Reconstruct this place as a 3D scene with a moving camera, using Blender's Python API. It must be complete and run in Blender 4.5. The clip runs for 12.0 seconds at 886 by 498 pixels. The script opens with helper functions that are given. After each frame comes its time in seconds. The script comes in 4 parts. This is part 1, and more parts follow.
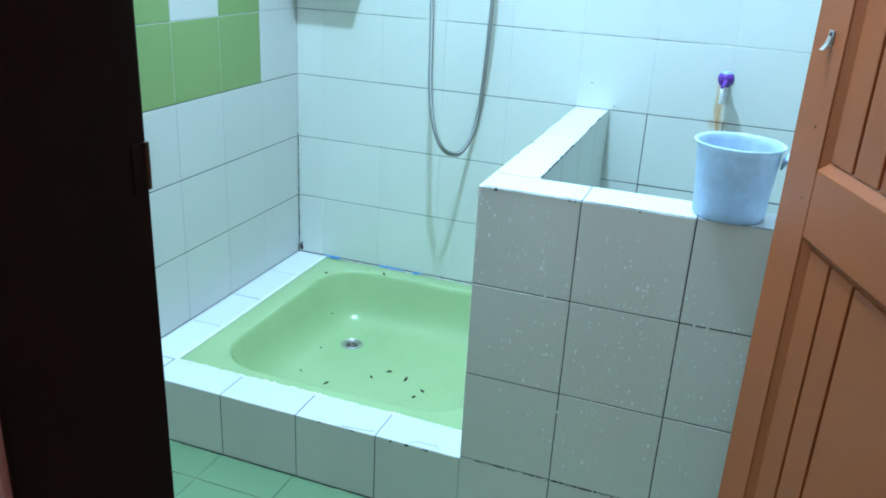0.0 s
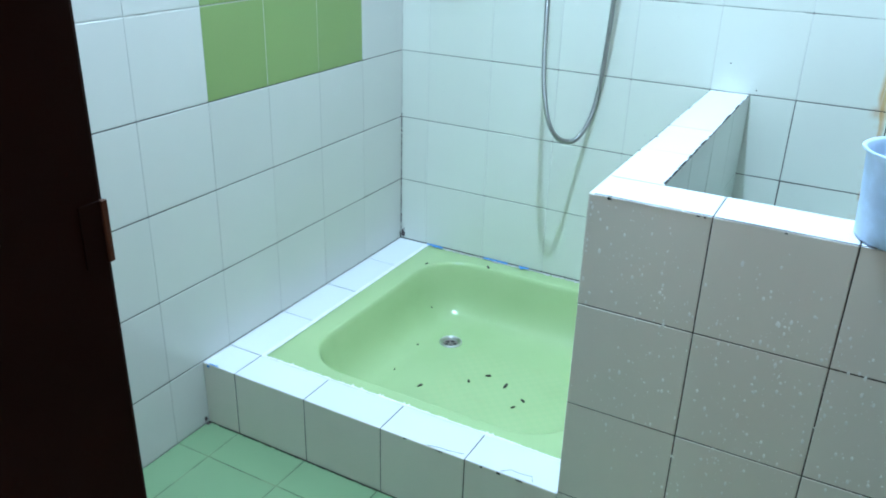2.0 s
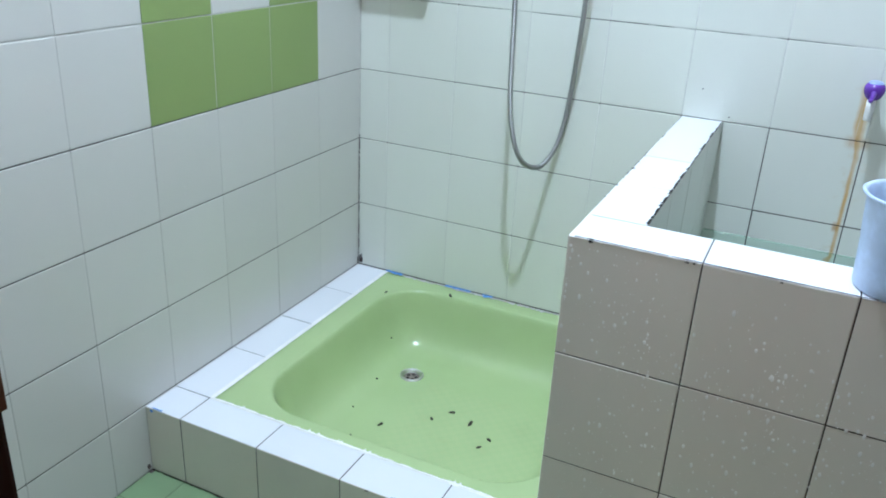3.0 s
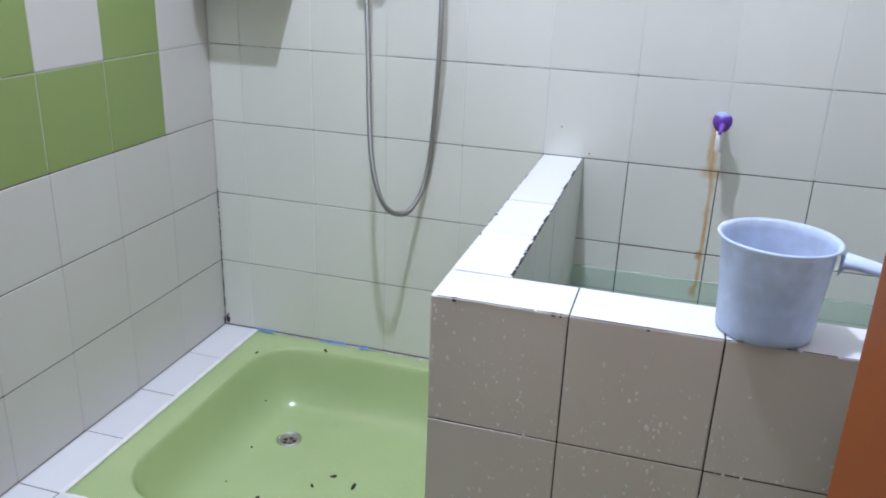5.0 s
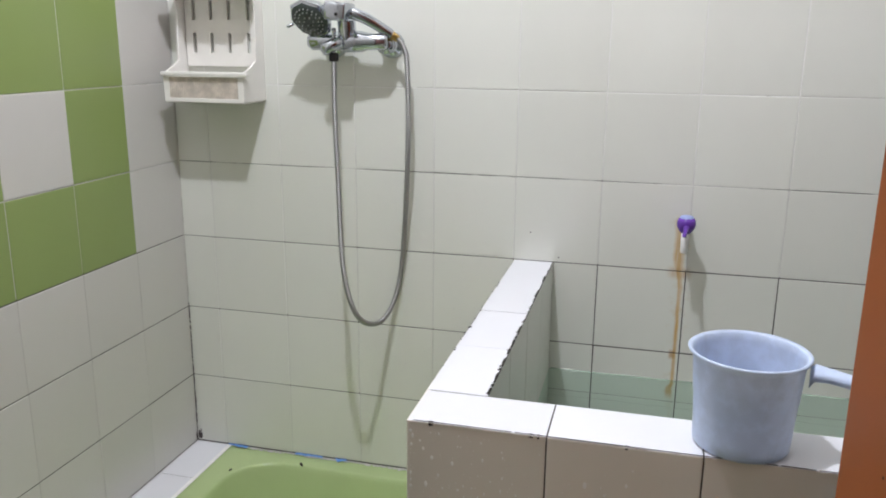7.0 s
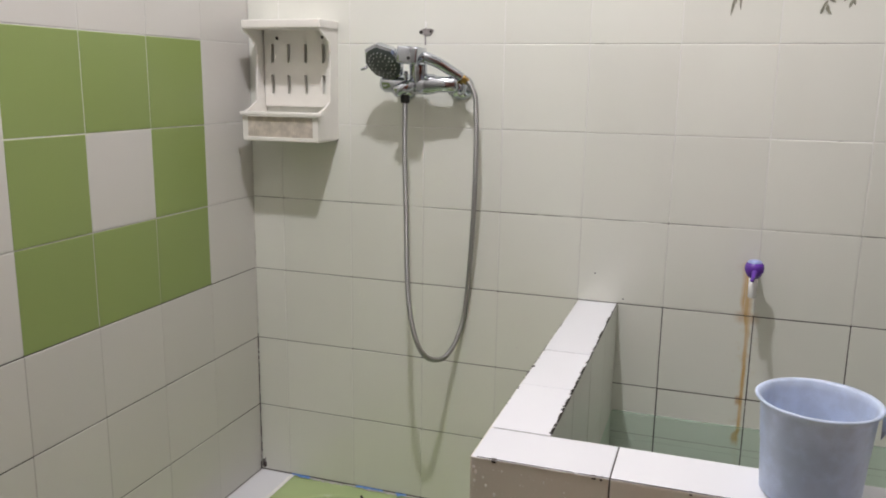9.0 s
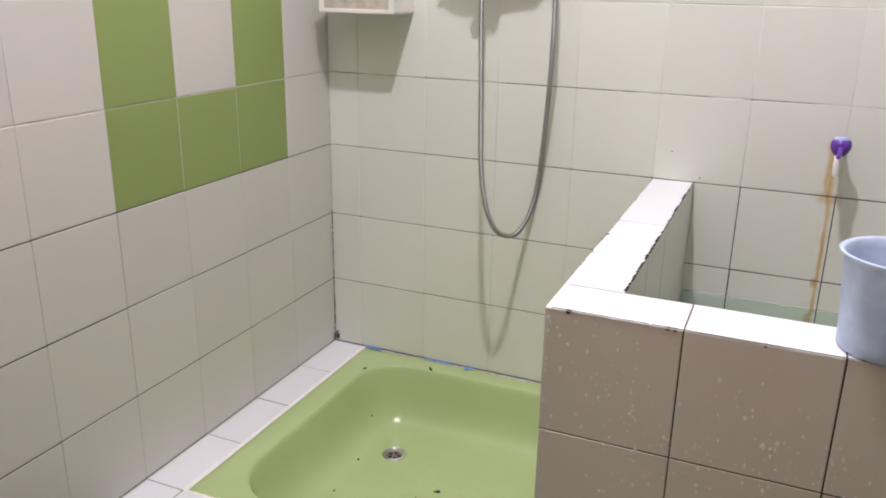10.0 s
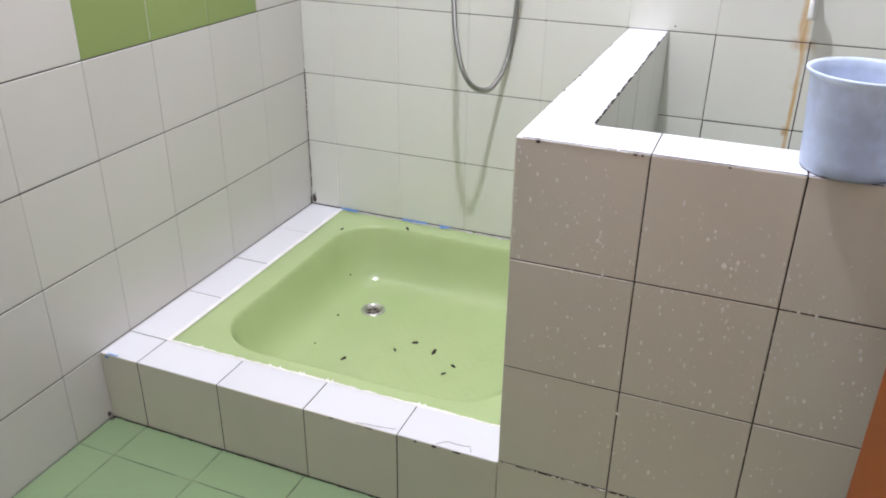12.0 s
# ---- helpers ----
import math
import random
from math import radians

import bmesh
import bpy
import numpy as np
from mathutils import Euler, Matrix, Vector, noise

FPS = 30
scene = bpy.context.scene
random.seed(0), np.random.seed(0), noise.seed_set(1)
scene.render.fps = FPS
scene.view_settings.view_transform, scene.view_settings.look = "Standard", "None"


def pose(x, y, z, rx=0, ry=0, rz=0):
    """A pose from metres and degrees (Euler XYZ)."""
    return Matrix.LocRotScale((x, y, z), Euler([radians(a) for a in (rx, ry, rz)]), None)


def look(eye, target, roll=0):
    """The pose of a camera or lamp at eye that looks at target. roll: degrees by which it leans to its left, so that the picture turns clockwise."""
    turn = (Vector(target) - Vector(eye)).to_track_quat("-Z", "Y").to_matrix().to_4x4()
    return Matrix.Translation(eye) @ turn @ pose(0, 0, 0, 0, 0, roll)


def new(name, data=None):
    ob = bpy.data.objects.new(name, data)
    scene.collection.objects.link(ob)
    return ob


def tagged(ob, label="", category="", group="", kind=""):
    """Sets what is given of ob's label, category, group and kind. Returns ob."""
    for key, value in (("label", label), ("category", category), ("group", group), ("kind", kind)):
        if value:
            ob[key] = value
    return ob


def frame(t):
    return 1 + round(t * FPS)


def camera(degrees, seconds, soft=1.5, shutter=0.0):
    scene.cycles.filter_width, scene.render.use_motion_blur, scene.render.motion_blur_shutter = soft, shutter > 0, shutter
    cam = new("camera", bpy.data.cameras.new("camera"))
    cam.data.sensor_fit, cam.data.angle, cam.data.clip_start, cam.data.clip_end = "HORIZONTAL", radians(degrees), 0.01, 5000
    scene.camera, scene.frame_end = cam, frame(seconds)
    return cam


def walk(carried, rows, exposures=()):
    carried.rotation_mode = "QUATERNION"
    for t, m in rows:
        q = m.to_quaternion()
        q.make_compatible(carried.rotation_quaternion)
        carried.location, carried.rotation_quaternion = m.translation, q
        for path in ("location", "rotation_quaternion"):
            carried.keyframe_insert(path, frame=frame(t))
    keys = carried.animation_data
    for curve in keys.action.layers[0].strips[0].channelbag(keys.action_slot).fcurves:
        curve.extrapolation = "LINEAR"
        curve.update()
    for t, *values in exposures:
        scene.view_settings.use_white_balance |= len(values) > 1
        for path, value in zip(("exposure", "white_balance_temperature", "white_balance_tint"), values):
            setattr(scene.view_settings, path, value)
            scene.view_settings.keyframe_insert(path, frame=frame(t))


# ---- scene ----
cam = camera(57.4, 12.0, soft=1.9)
PATH = [
    (0, (1.3133, -2.2727, 1.1948), (0.6981, -0.5104, 0.4766), 3.14),
    (0.5, (1.3142, -2.2618, 1.1802), (0.6709, -0.5032, 0.4779), 2.99),
    (1, (1.3046, -2.2595, 1.1854), (0.6467, -0.5200, 0.4498), 3.01),
    (1.5, (1.2963, -2.1704, 1.1761), (0.5419, -0.4947, 0.3869), 2.52),
    (2, (1.2658, -2.0669, 1.1999), (0.4005, -0.4549, 0.3920), 1.70),
    (2.5, (1.2054, -2.0066, 1.2217), (0.3642, -0.3801, 0.4175), 1.30),
    (2.7, (1.1954, -1.9905, 1.2099), (0.3876, -0.3431, 0.4140), 2.16),
    (4.3, (1.1775, -1.9155, 1.2064), (0.5240, -0.1852, 0.4454), 2.38),
    (4.5, (1.1803, -1.9035, 1.2087), (0.5540, -0.1569, 0.4623), 2.45),
    (5, (1.1939, -1.8798, 1.2242), (0.6754, -0.0794, 0.5244), 2.14),
    (5.5, (1.2073, -1.8733, 1.2329), (0.7693, -0.0414, 0.5603), 1.77),
    (6, (1.2098, -1.8594, 1.2357), (0.8130, -0.0163, 0.5683), 1.29),
    (6.5, (1.2064, -1.8604, 1.2357), (0.7869, -0.0041, 0.6209), 0.92),
    (6.8, (1.1947, -1.8719, 1.2458), (0.7339, 0.0020, 0.7201), 0.33),
    (7, (1.1928, -1.8709, 1.2720), (0.7143, 0.0077, 0.7802), 0.55),
    (7.5, (1.2146, -1.8736, 1.3034), (0.6700, 0.0137, 0.9267), 0.70),
    (7.7, (1.1987, -1.8803, 1.3056), (0.6548, 0.0128, 0.9587), 0.84),
    (9.3, (1.1883, -1.9067, 1.2644), (0.5194, -0.0778, 0.8087), 1.02),
    (9.5, (1.1850, -1.9145, 1.2486), (0.4878, -0.1079, 0.7487), 1.15),
    (10, (1.1824, -1.9367, 1.2106), (0.4328, -0.1929, 0.5804), 0.99),
    (10.5, (1.1960, -1.9556, 1.1763), (0.4564, -0.2493, 0.4405), 0.77),
    (11, (1.2058, -1.9725, 1.1524), (0.5086, -0.2816, 0.3432), 0.82),
    (11.5, (1.2114, -1.9737, 1.1439), (0.5488, -0.2953, 0.2814), 0.93),
    (12, (1.2111, -1.9698, 1.1369), (0.5497, -0.3008, 0.2556), 0.85),
]
EXPO = [
    (0.0, 0.65, 4150, -16),
    (1.0, 0.58, 4150, -16),
    (1.5, 0.63, 4300, -12),
    (2.0, 0.65, 4450, -11),
    (2.5, 0.55, 4750, -6),
    (4.5, 0.17, 5320, 13),
    (5.5, 0.14, 5470, 13),
    (6.5, 0.11, 5500, 10),
    (7.0, -0.02, 6050, 12),
    (7.5, -0.28, 6300, 13),
    (9.5, -0.22, 6500, 15),
    (10.0, 0.17, 6450, 18),
    (10.5, 0.40, 6400, 16),
    (11.5, 0.45, 6200, 16),
    (12.0, 0.5, 5950, 16),
]
walk(cam, [(t, look(eye, target, roll)) for t, eye, target, roll in PATH], EXPO)

# ---- plan (metres): x from the left wall, y from the back wall (towards -y), z from the floor ----
TILE, JOINT = 0.2, 0.0018
XR, YF, ZC = 1.95, -1.79, 2.92            # right wall, front wall (room face), ceiling
COLX, ROWZ = 0.092, 0.170                 # first joints of the back wall
PITCHY, COLY = 0.197, -0.207              # joints of the left wall
CURB_Z, CURB_Y = 0.168, -0.892
TANK_X, TANK_Y, TANK_Z, TANK_T = 0.894, -0.892, 0.770, 0.094
PAN = (0.101, 0.894, -0.797, 0.0)
WATER_Z = 0.50
DOOR_X0, DOOR_X1, FRAME_Y = 0.905, 1.66, -1.947
HINGE, DOOR_ANGLE, DOOR_W, DOOR_H = (1.640, -1.757), 109.6, 0.728, 1.98

# ---- light ----
world = bpy.data.worlds.new("world")
scene.world = world
world.use_nodes = True
world.node_tree.nodes["Background"].inputs[0].default_value = (0.05, 0.045, 0.04, 1)
world.node_tree.nodes["Background"].inputs[1].default_value = 0.02


def lamp(name, kind, place, watts, colour, size):
    data = bpy.data.lights.new(name, kind)
    data.energy, data.color = watts, colour
    if kind == "POINT":
        data.shadow_soft_size = size
    else:
        data.size = size
    ob = new(name, data)
    ob.matrix_world = pose(*place)
    return ob


lamp("bathroom_bulb", "POINT", (0.775, -1.020, 2.80), 92, (0.985, 0.975, 1.0), 0.032)
lamp("hall_bulb", "POINT", (0.87, -3.4, 2.0), 12, (1.0, 0.84, 0.70), 0.16)


# ---- materials ----
class Nodes:
    """A small hand for node trees."""

    def __init__(self, name):
        self.mat = bpy.data.materials.new(name)
        self.mat.use_nodes = True
        self.tree = self.mat.node_tree
        self.bsdf = self.tree.nodes["Principled BSDF"]

    def node(self, kind, **values):
        n = self.tree.nodes.new(kind)
        for key, value in values.items():
            n.inputs[key].default_value = value
        return n

    def link(self, a, b):
        self.tree.links.new(a, b)

    def math(self, op, a, b=0.0, c=0.0):
        n = self.tree.nodes.new("ShaderNodeMath")
        n.operation = op
        for k, v in enumerate((a, b, c)):
            if isinstance(v, (int, float)):
                n.inputs[k].default_value = v
            else:
                self.link(v, n.inputs[k])
        return n.outputs[0]

    def mix(self, fac, a, b):
        n = self.tree.nodes.new("ShaderNodeMix")
        n.data_type = "RGBA"
        for k, v in ((0, fac), (6, a), (7, b)):
            if isinstance(v, (int, float)):
                n.inputs[k].default_value = v
            elif isinstance(v, tuple):
                n.inputs[k].default_value = (*v[:3], 1)
            else:
                self.link(v, n.inputs[k])
        return n.outputs[2]

    def noise(self, scale, detail=4.0, rough=0.55, vector=None, stretch=None):
        n = self.node("ShaderNodeTexNoise", Scale=scale, Detail=detail, Roughness=rough)
        if vector is None:
            vector = self.tree.nodes.new("ShaderNodeNewGeometry").outputs["Position"]
        if stretch:
            m = self.tree.nodes.new("ShaderNodeMapping")
            m.inputs["Scale"].default_value = stretch
            self.link(vector, m.inputs["Vector"])
            vector = m.outputs[0]
        self.link(vector, n.inputs["Vector"])
        return n.outputs["Fac"]

    def step(self, value, low, high):
        n = self.tree.nodes.new("ShaderNodeMapRange")
        n.interpolation_type = "SMOOTHSTEP"
        n.inputs[1].default_value, n.inputs[2].default_value = low, high
        self.link(value, n.inputs[0])
        return n.outputs[0]

    def position(self):
        g = self.tree.nodes.new("ShaderNodeNewGeometry")
        n = self.tree.nodes.new("ShaderNodeSeparateXYZ")
        self.link(g.outputs["Position"], n.inputs[0])
        return n.outputs

    def bump(self, height, strength, distance):
        n = self.node("ShaderNodeBump", Strength=strength, Distance=distance)
        self.link(height, n.inputs["Height"])
        self.link(n.outputs[0], self.bsdf.inputs["Normal"])

    def finish(self, colour, rough=0.5, metal=0.0, **more):
        for key, v in (("Base Color", colour), ("Roughness", rough), ("Metallic", metal), *more.items()):
            if isinstance(v, (int, float)):
                self.bsdf.inputs[key].default_value = v
            elif isinstance(v, tuple):
                self.bsdf.inputs[key].default_value = (*v[:3], 1)
            else:
                self.link(v, self.bsdf.inputs[key])
        return self.mat


def shade(c, k):
    return tuple(v * k for v in c)


def plain(name, colour, rough=0.5, metal=0.0, vary=0.12, scale=9.0, fine=120.0, bump=0.15, depth=0.001, **more):
    """A surface with slow stains and fine grain."""
    n = Nodes(name)
    slow = n.step(n.noise(scale, 4), 0.35, 0.7)
    grain = n.noise(fine, 3)
    c = n.mix(slow, shade(colour, 1 - vary), shade(colour, 1 + vary * 0.5))
    c = n.mix(n.math("MULTIPLY", grain, vary), c, shade(colour, 0.75))
    n.bump(grain, bump, depth)
    r = n.math("MULTIPLY_ADD", slow, 0.12, rough - 0.05)
    return n.finish(c, r, metal, **more)


def glaze(name, colour, rough=0.24, dirt=(0.46, 0.43, 0.38), grime=0.30, rust=False):
    """Glazed ceramic: piece to piece shade, faint wavy surface, grime film in streaks."""
    n = Nodes(name)
    info = n.tree.nodes.new("ShaderNodeObjectInfo").outputs["Random"]
    c = n.mix(info, shade(colour, 0.972), shade(colour, 1.018))
    film = n.step(n.noise(3.1, 5, 0.5, stretch=(1.0, 1.0, 0.45)), 0.25, 0.95)
    c = n.mix(n.math("MULTIPLY", film, grime * 0.55), c, dirt)
    specks = n.step(n.noise(170, 2), 0.70, 0.80)
    c = n.mix(n.math("MULTIPLY", specks, 0.17), c, dirt)
    if rust:
        x, y, z = n.position()
        top, foot = n.step(z, 0.735, 0.80), n.step(z, 0.49, 0.45)
        wob = n.math("MULTIPLY_ADD", n.noise(22, 4), 0.009, -0.0045)
        middle = n.math("SUBTRACT", n.math("MULTIPLY_ADD", top, -0.007, 1.281), n.math("MULTIPLY", foot, 0.006))
        half = n.math("ADD", n.math("MULTIPLY_ADD", top, 0.008, 0.005), n.math("MULTIPLY", foot, 0.004))
        across = n.math("ABSOLUTE", n.math("ADD", n.math("SUBTRACT", x, middle), wob))
        core = n.step(n.math("DIVIDE", across, half), 1.25, 0.35)
        up = n.math("MULTIPLY", n.step(z, 0.375, 0.43), n.step(z, 0.905, 0.880))
        streak = n.step(n.noise(60, 4, 0.6, stretch=(3.0, 1.0, 0.10)), 0.35, 0.65)
        amount = n.math("MULTIPLY", n.math("MULTIPLY", core, up), n.math("MULTIPLY_ADD", streak, 0.45, 0.45))
        c = n.mix(amount, c, (0.55, 0.31, 0.045))
        seam = n.math("MULTIPLY", n.step(n.math("ABSOLUTE", n.math("SUBTRACT", z, 0.766)), 0.020, 0.002), n.step(n.math("ADD", across, wob), 0.036, 0.006))
        c = n.mix(n.math("MULTIPLY", seam, n.math("MULTIPLY_ADD", streak, 0.4, 0.25)), c, (0.44, 0.24, 0.06))
        low = n.math("MULTIPLY", n.step(n.math("ABSOLUTE", n.math("SUBTRACT", z, 0.566)), 0.016, 0.004), n.step(n.math("ABSOLUTE", n.math("SUBTRACT", x, 1.276)), 0.010, 0.003))
        c = n.mix(n.math("MULTIPLY", low, 0.7), c, (0.42, 0.22, 0.04))
        halo = n.math("MULTIPLY", n.math("MULTIPLY", n.step(across, 0.034, 0.008), up), n.step(n.noise(38, 4), 0.50, 0.72))
        c = n.mix(n.math("MULTIPLY", halo, 0.30), c, (0.52, 0.38, 0.16))
    wave = n.noise(26, 2)
    n.bump(wave, 0.06, 0.0010)
    return n.finish(c, rough + 0.04, 0.0)


def grout(name, light, dark, z0=ROWZ, pitch=TILE, upright=0.30, level=0.75, fade=True, high=(0.78, 0.78, 0.75), dark_to=(0.70, 1.25, 0.50)):
    """Cement joints: level joints hold more mould than upright ones; higher up they stay pale."""
    n = Nodes(name)
    x, y, z = n.position()
    off = n.math("ABSOLUTE", n.math("SUBTRACT", n.math("FRACT", n.math("ADD", n.math("DIVIDE", n.math("SUBTRACT", z, z0), pitch), 0.5)), 0.5))
    lying = n.step(off, 0.020, 0.012)
    chance = n.math("MULTIPLY_ADD", lying, level - upright, upright)
    spots = n.noise(9.0, 6, 0.7)
    if fade:
        chance = n.math("MULTIPLY", chance, n.math("MULTIPLY_ADD", n.step(z, dark_to[1], dark_to[0]), 1.0 - dark_to[2], dark_to[2]))
    amount = n.step(n.math("ADD", spots, n.math("SUBTRACT", chance, 0.5)), 0.47, 0.68)
    pale = n.mix(n.step(n.math("ADD", z, n.math("MULTIPLY", spots, 0.5)), 1.15, 1.45), light, high)
    c = n.mix(amount, pale, dark)
    n.bump(n.noise(300, 3), 0.4, 0.0008)
    return n.finish(c, 0.85)


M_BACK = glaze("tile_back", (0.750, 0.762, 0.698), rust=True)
# Left wall's white tile, darkened in its colour for the dimmer light there.
M_LEFT_SHADED = glaze("tile_left_shaded", (0.615, 0.603, 0.575))
# Same tile as the coping; warm light bounced off the door is in its colour.
M_FRONT = glaze("tile_tank", (0.775, 0.735, 0.650), grime=0.45)
M_TOP = glaze("tile_coping", (0.80, 0.81, 0.85), grime=0.15)
M_GREEN = glaze("tile_green", (0.245, 0.325, 0.098), grime=0.15, dirt=(0.40, 0.42, 0.25))
M_FLOOR = glaze("tile_floor", (0.225, 0.32, 0.168), rough=0.3, grime=0.3, dirt=(0.25, 0.30, 0.18))
M_GROUT = grout("grout_wall", (0.65, 0.65, 0.61), (0.10, 0.09, 0.08), level=0.78, upright=0.34)
# Pale left joints are toned down along with the darkened left tiles.
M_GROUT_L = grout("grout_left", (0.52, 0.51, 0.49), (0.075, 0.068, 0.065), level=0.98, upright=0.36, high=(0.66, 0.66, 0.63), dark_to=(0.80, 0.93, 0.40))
M_GROUT2 = grout("grout_tank", (0.15, 0.125, 0.10), (0.030, 0.024, 0.019), upright=0.88, level=0.86, fade=False, high=(0.15, 0.125, 0.10))
M_GROUT3 = grout("grout_floor", (0.22, 0.26, 0.14), (0.04, 0.045, 0.03), upright=0.6, level=0.6, fade=False, high=(0.22, 0.26, 0.14))
M_PLASTER = plain("plaster", (0.34, 0.325, 0.30), 0.8, vary=0.06)
M_PINK = plain("pink_paint", (0.62, 0.33, 0.29), 0.75, vary=0.10)
M_HALL = plain("hall_floor", (0.30, 0.22, 0.17), 0.4)
M_STEEL = plain("steel", (0.62, 0.61, 0.59), 0.36, 1.0, vary=0.15, scale=40)
M_STRAIN = plain("strainer_metal", (0.27, 0.23, 0.20), 0.65, 0.25, vary=0.3, scale=90)
M_CHROME = plain("chrome", (0.55, 0.58, 0.62), 0.10, 1.0, vary=0.05, scale=40, bump=0.02)
M_HOSE = plain("hose_metal", (0.36, 0.355, 0.35), 0.40, 1.0, vary=0.04, scale=60, bump=0.0)
M_BRASS = plain("brass", (0.55, 0.36, 0.12), 0.3, 1.0)
M_BLACK = plain("black_rubber", (0.015, 0.014, 0.013), 0.5)
M_DIAL = plain("dark_face", (0.06, 0.075, 0.07), 0.3)
M_SOAP = plain("white_plastic", (0.87, 0.85, 0.80), 0.35, vary=0.05, bump=0.03)
M_SCUM = plain("soap_scum", (0.62, 0.54, 0.44), 0.6, vary=0.3, scale=60)
M_BAR = plain("stained_plastic", (0.70, 0.63, 0.55), 0.45, vary=0.22, scale=45)
M_BLUE = plain("blue_plastic", (0.55, 0.655, 0.87), 0.42, vary=0.16, scale=26, bump=0.05, **{"Subsurface Weight": 0.22, "Subsurface Scale": 0.03})
for node in M_BLUE.node_tree.nodes:
    if node.type == "BSDF_PRINCIPLED":
        node.inputs["Subsurface Radius"].default_value = (1.0, 1.0, 1.0)
M_RUST = plain("rusty_plastic", (0.36, 0.19, 0.07), 0.7, vary=0.4, scale=120)
M_PURPLE = plain("purple_plastic", (0.14, 0.045, 0.40), 0.25, vary=0.05)
M_SKY = plain("pale_blue_plastic", (0.36, 0.44, 0.76), 0.4, vary=0.05)
M_SPOUT = plain("spout_plastic", (0.85, 0.85, 0.83), 0.3, vary=0.03)
M_DOOR = plain("door_paint", (0.29, 0.078, 0.013), 0.42, vary=0.10, scale=5, fine=90, bump=0.12)
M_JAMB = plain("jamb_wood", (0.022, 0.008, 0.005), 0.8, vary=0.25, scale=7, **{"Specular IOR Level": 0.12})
M_LIT_LIP = plain("lit_lip", (0.10, 0.042, 0.016), 0.65, vary=0.2, scale=30)
M_MOULD = plain("mould", (0.030, 0.024, 0.020), 0.9, vary=0.3, scale=60)
M_DAMP = plain("damp_mould", (0.11, 0.085, 0.085), 0.9, vary=0.4, scale=80)
M_SCAR = plain("scar", (0.30, 0.28, 0.27), 0.8, vary=0.35, scale=120)
M_SEAM = plain("seam", (0.60, 0.59, 0.55), 0.8, vary=0.15, scale=30)
M_NOZZLE = plain("nozzle_rubber", (0.42, 0.44, 0.43), 0.5)
M_CAULK = plain("caulk", (0.93, 0.92, 0.90), 0.45, vary=0.06, scale=50)
M_TAPE = plain("blue_film", (0.16, 0.36, 0.80), 0.5, vary=0.15, scale=60)
M_LEAF = plain("leaf_litter", (0.030, 0.024, 0.012), 0.8, vary=0.4, scale=200)
M_DROP = plain("wall_drop", (0.70, 0.69, 0.66), 0.12, vary=0.05)
# Near-white, so spots on the unlit tank front carry their glint as colour.
M_SPOT = plain("glint_spot", (0.95, 0.94, 0.90), 0.25, vary=0.05)
M_PETAL = plain("lilac_print", (0.60, 0.58, 0.63), 0.25, vary=0.15, scale=90)
M_FERN = plain("fern_print", (0.30, 0.30, 0.235), 0.25, vary=0.3, scale=90)
M_STEM = plain("stem_print", (0.48, 0.26, 0.22), 0.25, vary=0.4, scale=60)


def water_material():
    n = Nodes("water")
    n.bump(n.noise(7, 2), 0.06, 0.01)
    return n.finish((0.60, 0.82, 0.70), 0.02, 0.0, **{"Transmission Weight": 1.0, "IOR": 1.33})


M_WATER = water_material()


# ---- mesh helpers ----
def mesh_object(name, bm, material, parent=None, label="", smooth=False):
    me = bpy.data.meshes.new(name)
    bm.normal_update()
    bm.to_mesh(me)
    bm.free()
    me.materials.append(material)
    if smooth:
        for p in me.polygons:
            p.use_smooth = True
    ob = new(name, me)
    if parent:
        ob.parent = parent
    if label:
        ob["label"] = label
    return ob


def part(name, bm, material, parent, label="", smooth=False):
    return mesh_object(name, bm, material, parent, label, smooth)


def thing(name, label, category, place=(0, 0, 0), group="", kind=""):
    ob = new(name)
    ob.empty_display_size = 0.05
    ob.matrix_world = pose(*place)
    return tagged(ob, label, category, group, kind)


def add_box(bm, x0, x1, y0, y1, z0, z1, bevel=0.0, segments=2):
    made = bmesh.ops.create_cube(bm, size=1.0)["verts"]
    for v in made:
        v.co = Vector((x0 + (v.co.x + 0.5) * (x1 - x0), y0 + (v.co.y + 0.5) * (y1 - y0), z0 + (v.co.z + 0.5) * (z1 - z0)))
    if bevel > 0:
        edges = list({e for v in made for e in v.link_edges})
        bmesh.ops.bevel(bm, geom=edges, offset=bevel, segments=segments, profile=0.6, affect="EDGES")
    return bm


def box(x0, x1, y0, y1, z0, z1, bevel=0.0, segments=2):
    return add_box(bmesh.new(), x0, x1, y0, y1, z0, z1, bevel, segments)


def add_lathe(bm, profile, m=Matrix(), steps=32, close=False):
    """Turns (radius, height) pairs round the local z axis."""
    rings = []
    for r, z in profile:
        if r < 1e-6:
            rings.append([bm.verts.new(m @ Vector((0, 0, z)))])
        else:
            rings.append([bm.verts.new(m @ Vector((r * math.cos(2 * math.pi * k / steps), r * math.sin(2 * math.pi * k / steps), z))) for k in range(steps)])
    pairs = list(zip(rings, rings[1:])) + ([(rings[-1], rings[0])] if close else [])
    for a, b in pairs:
        for k in range(steps):
            j = (k + 1) % steps
            if len(a) == 1 and len(b) == 1:
                continue
            if len(a) == 1:
                bm.faces.new((a[0], b[j], b[k]))
            elif len(b) == 1:
                bm.faces.new((a[k], a[j], b[0]))
            else:
                bm.faces.new((a[k], a[j], b[j], b[k]))
    return bm


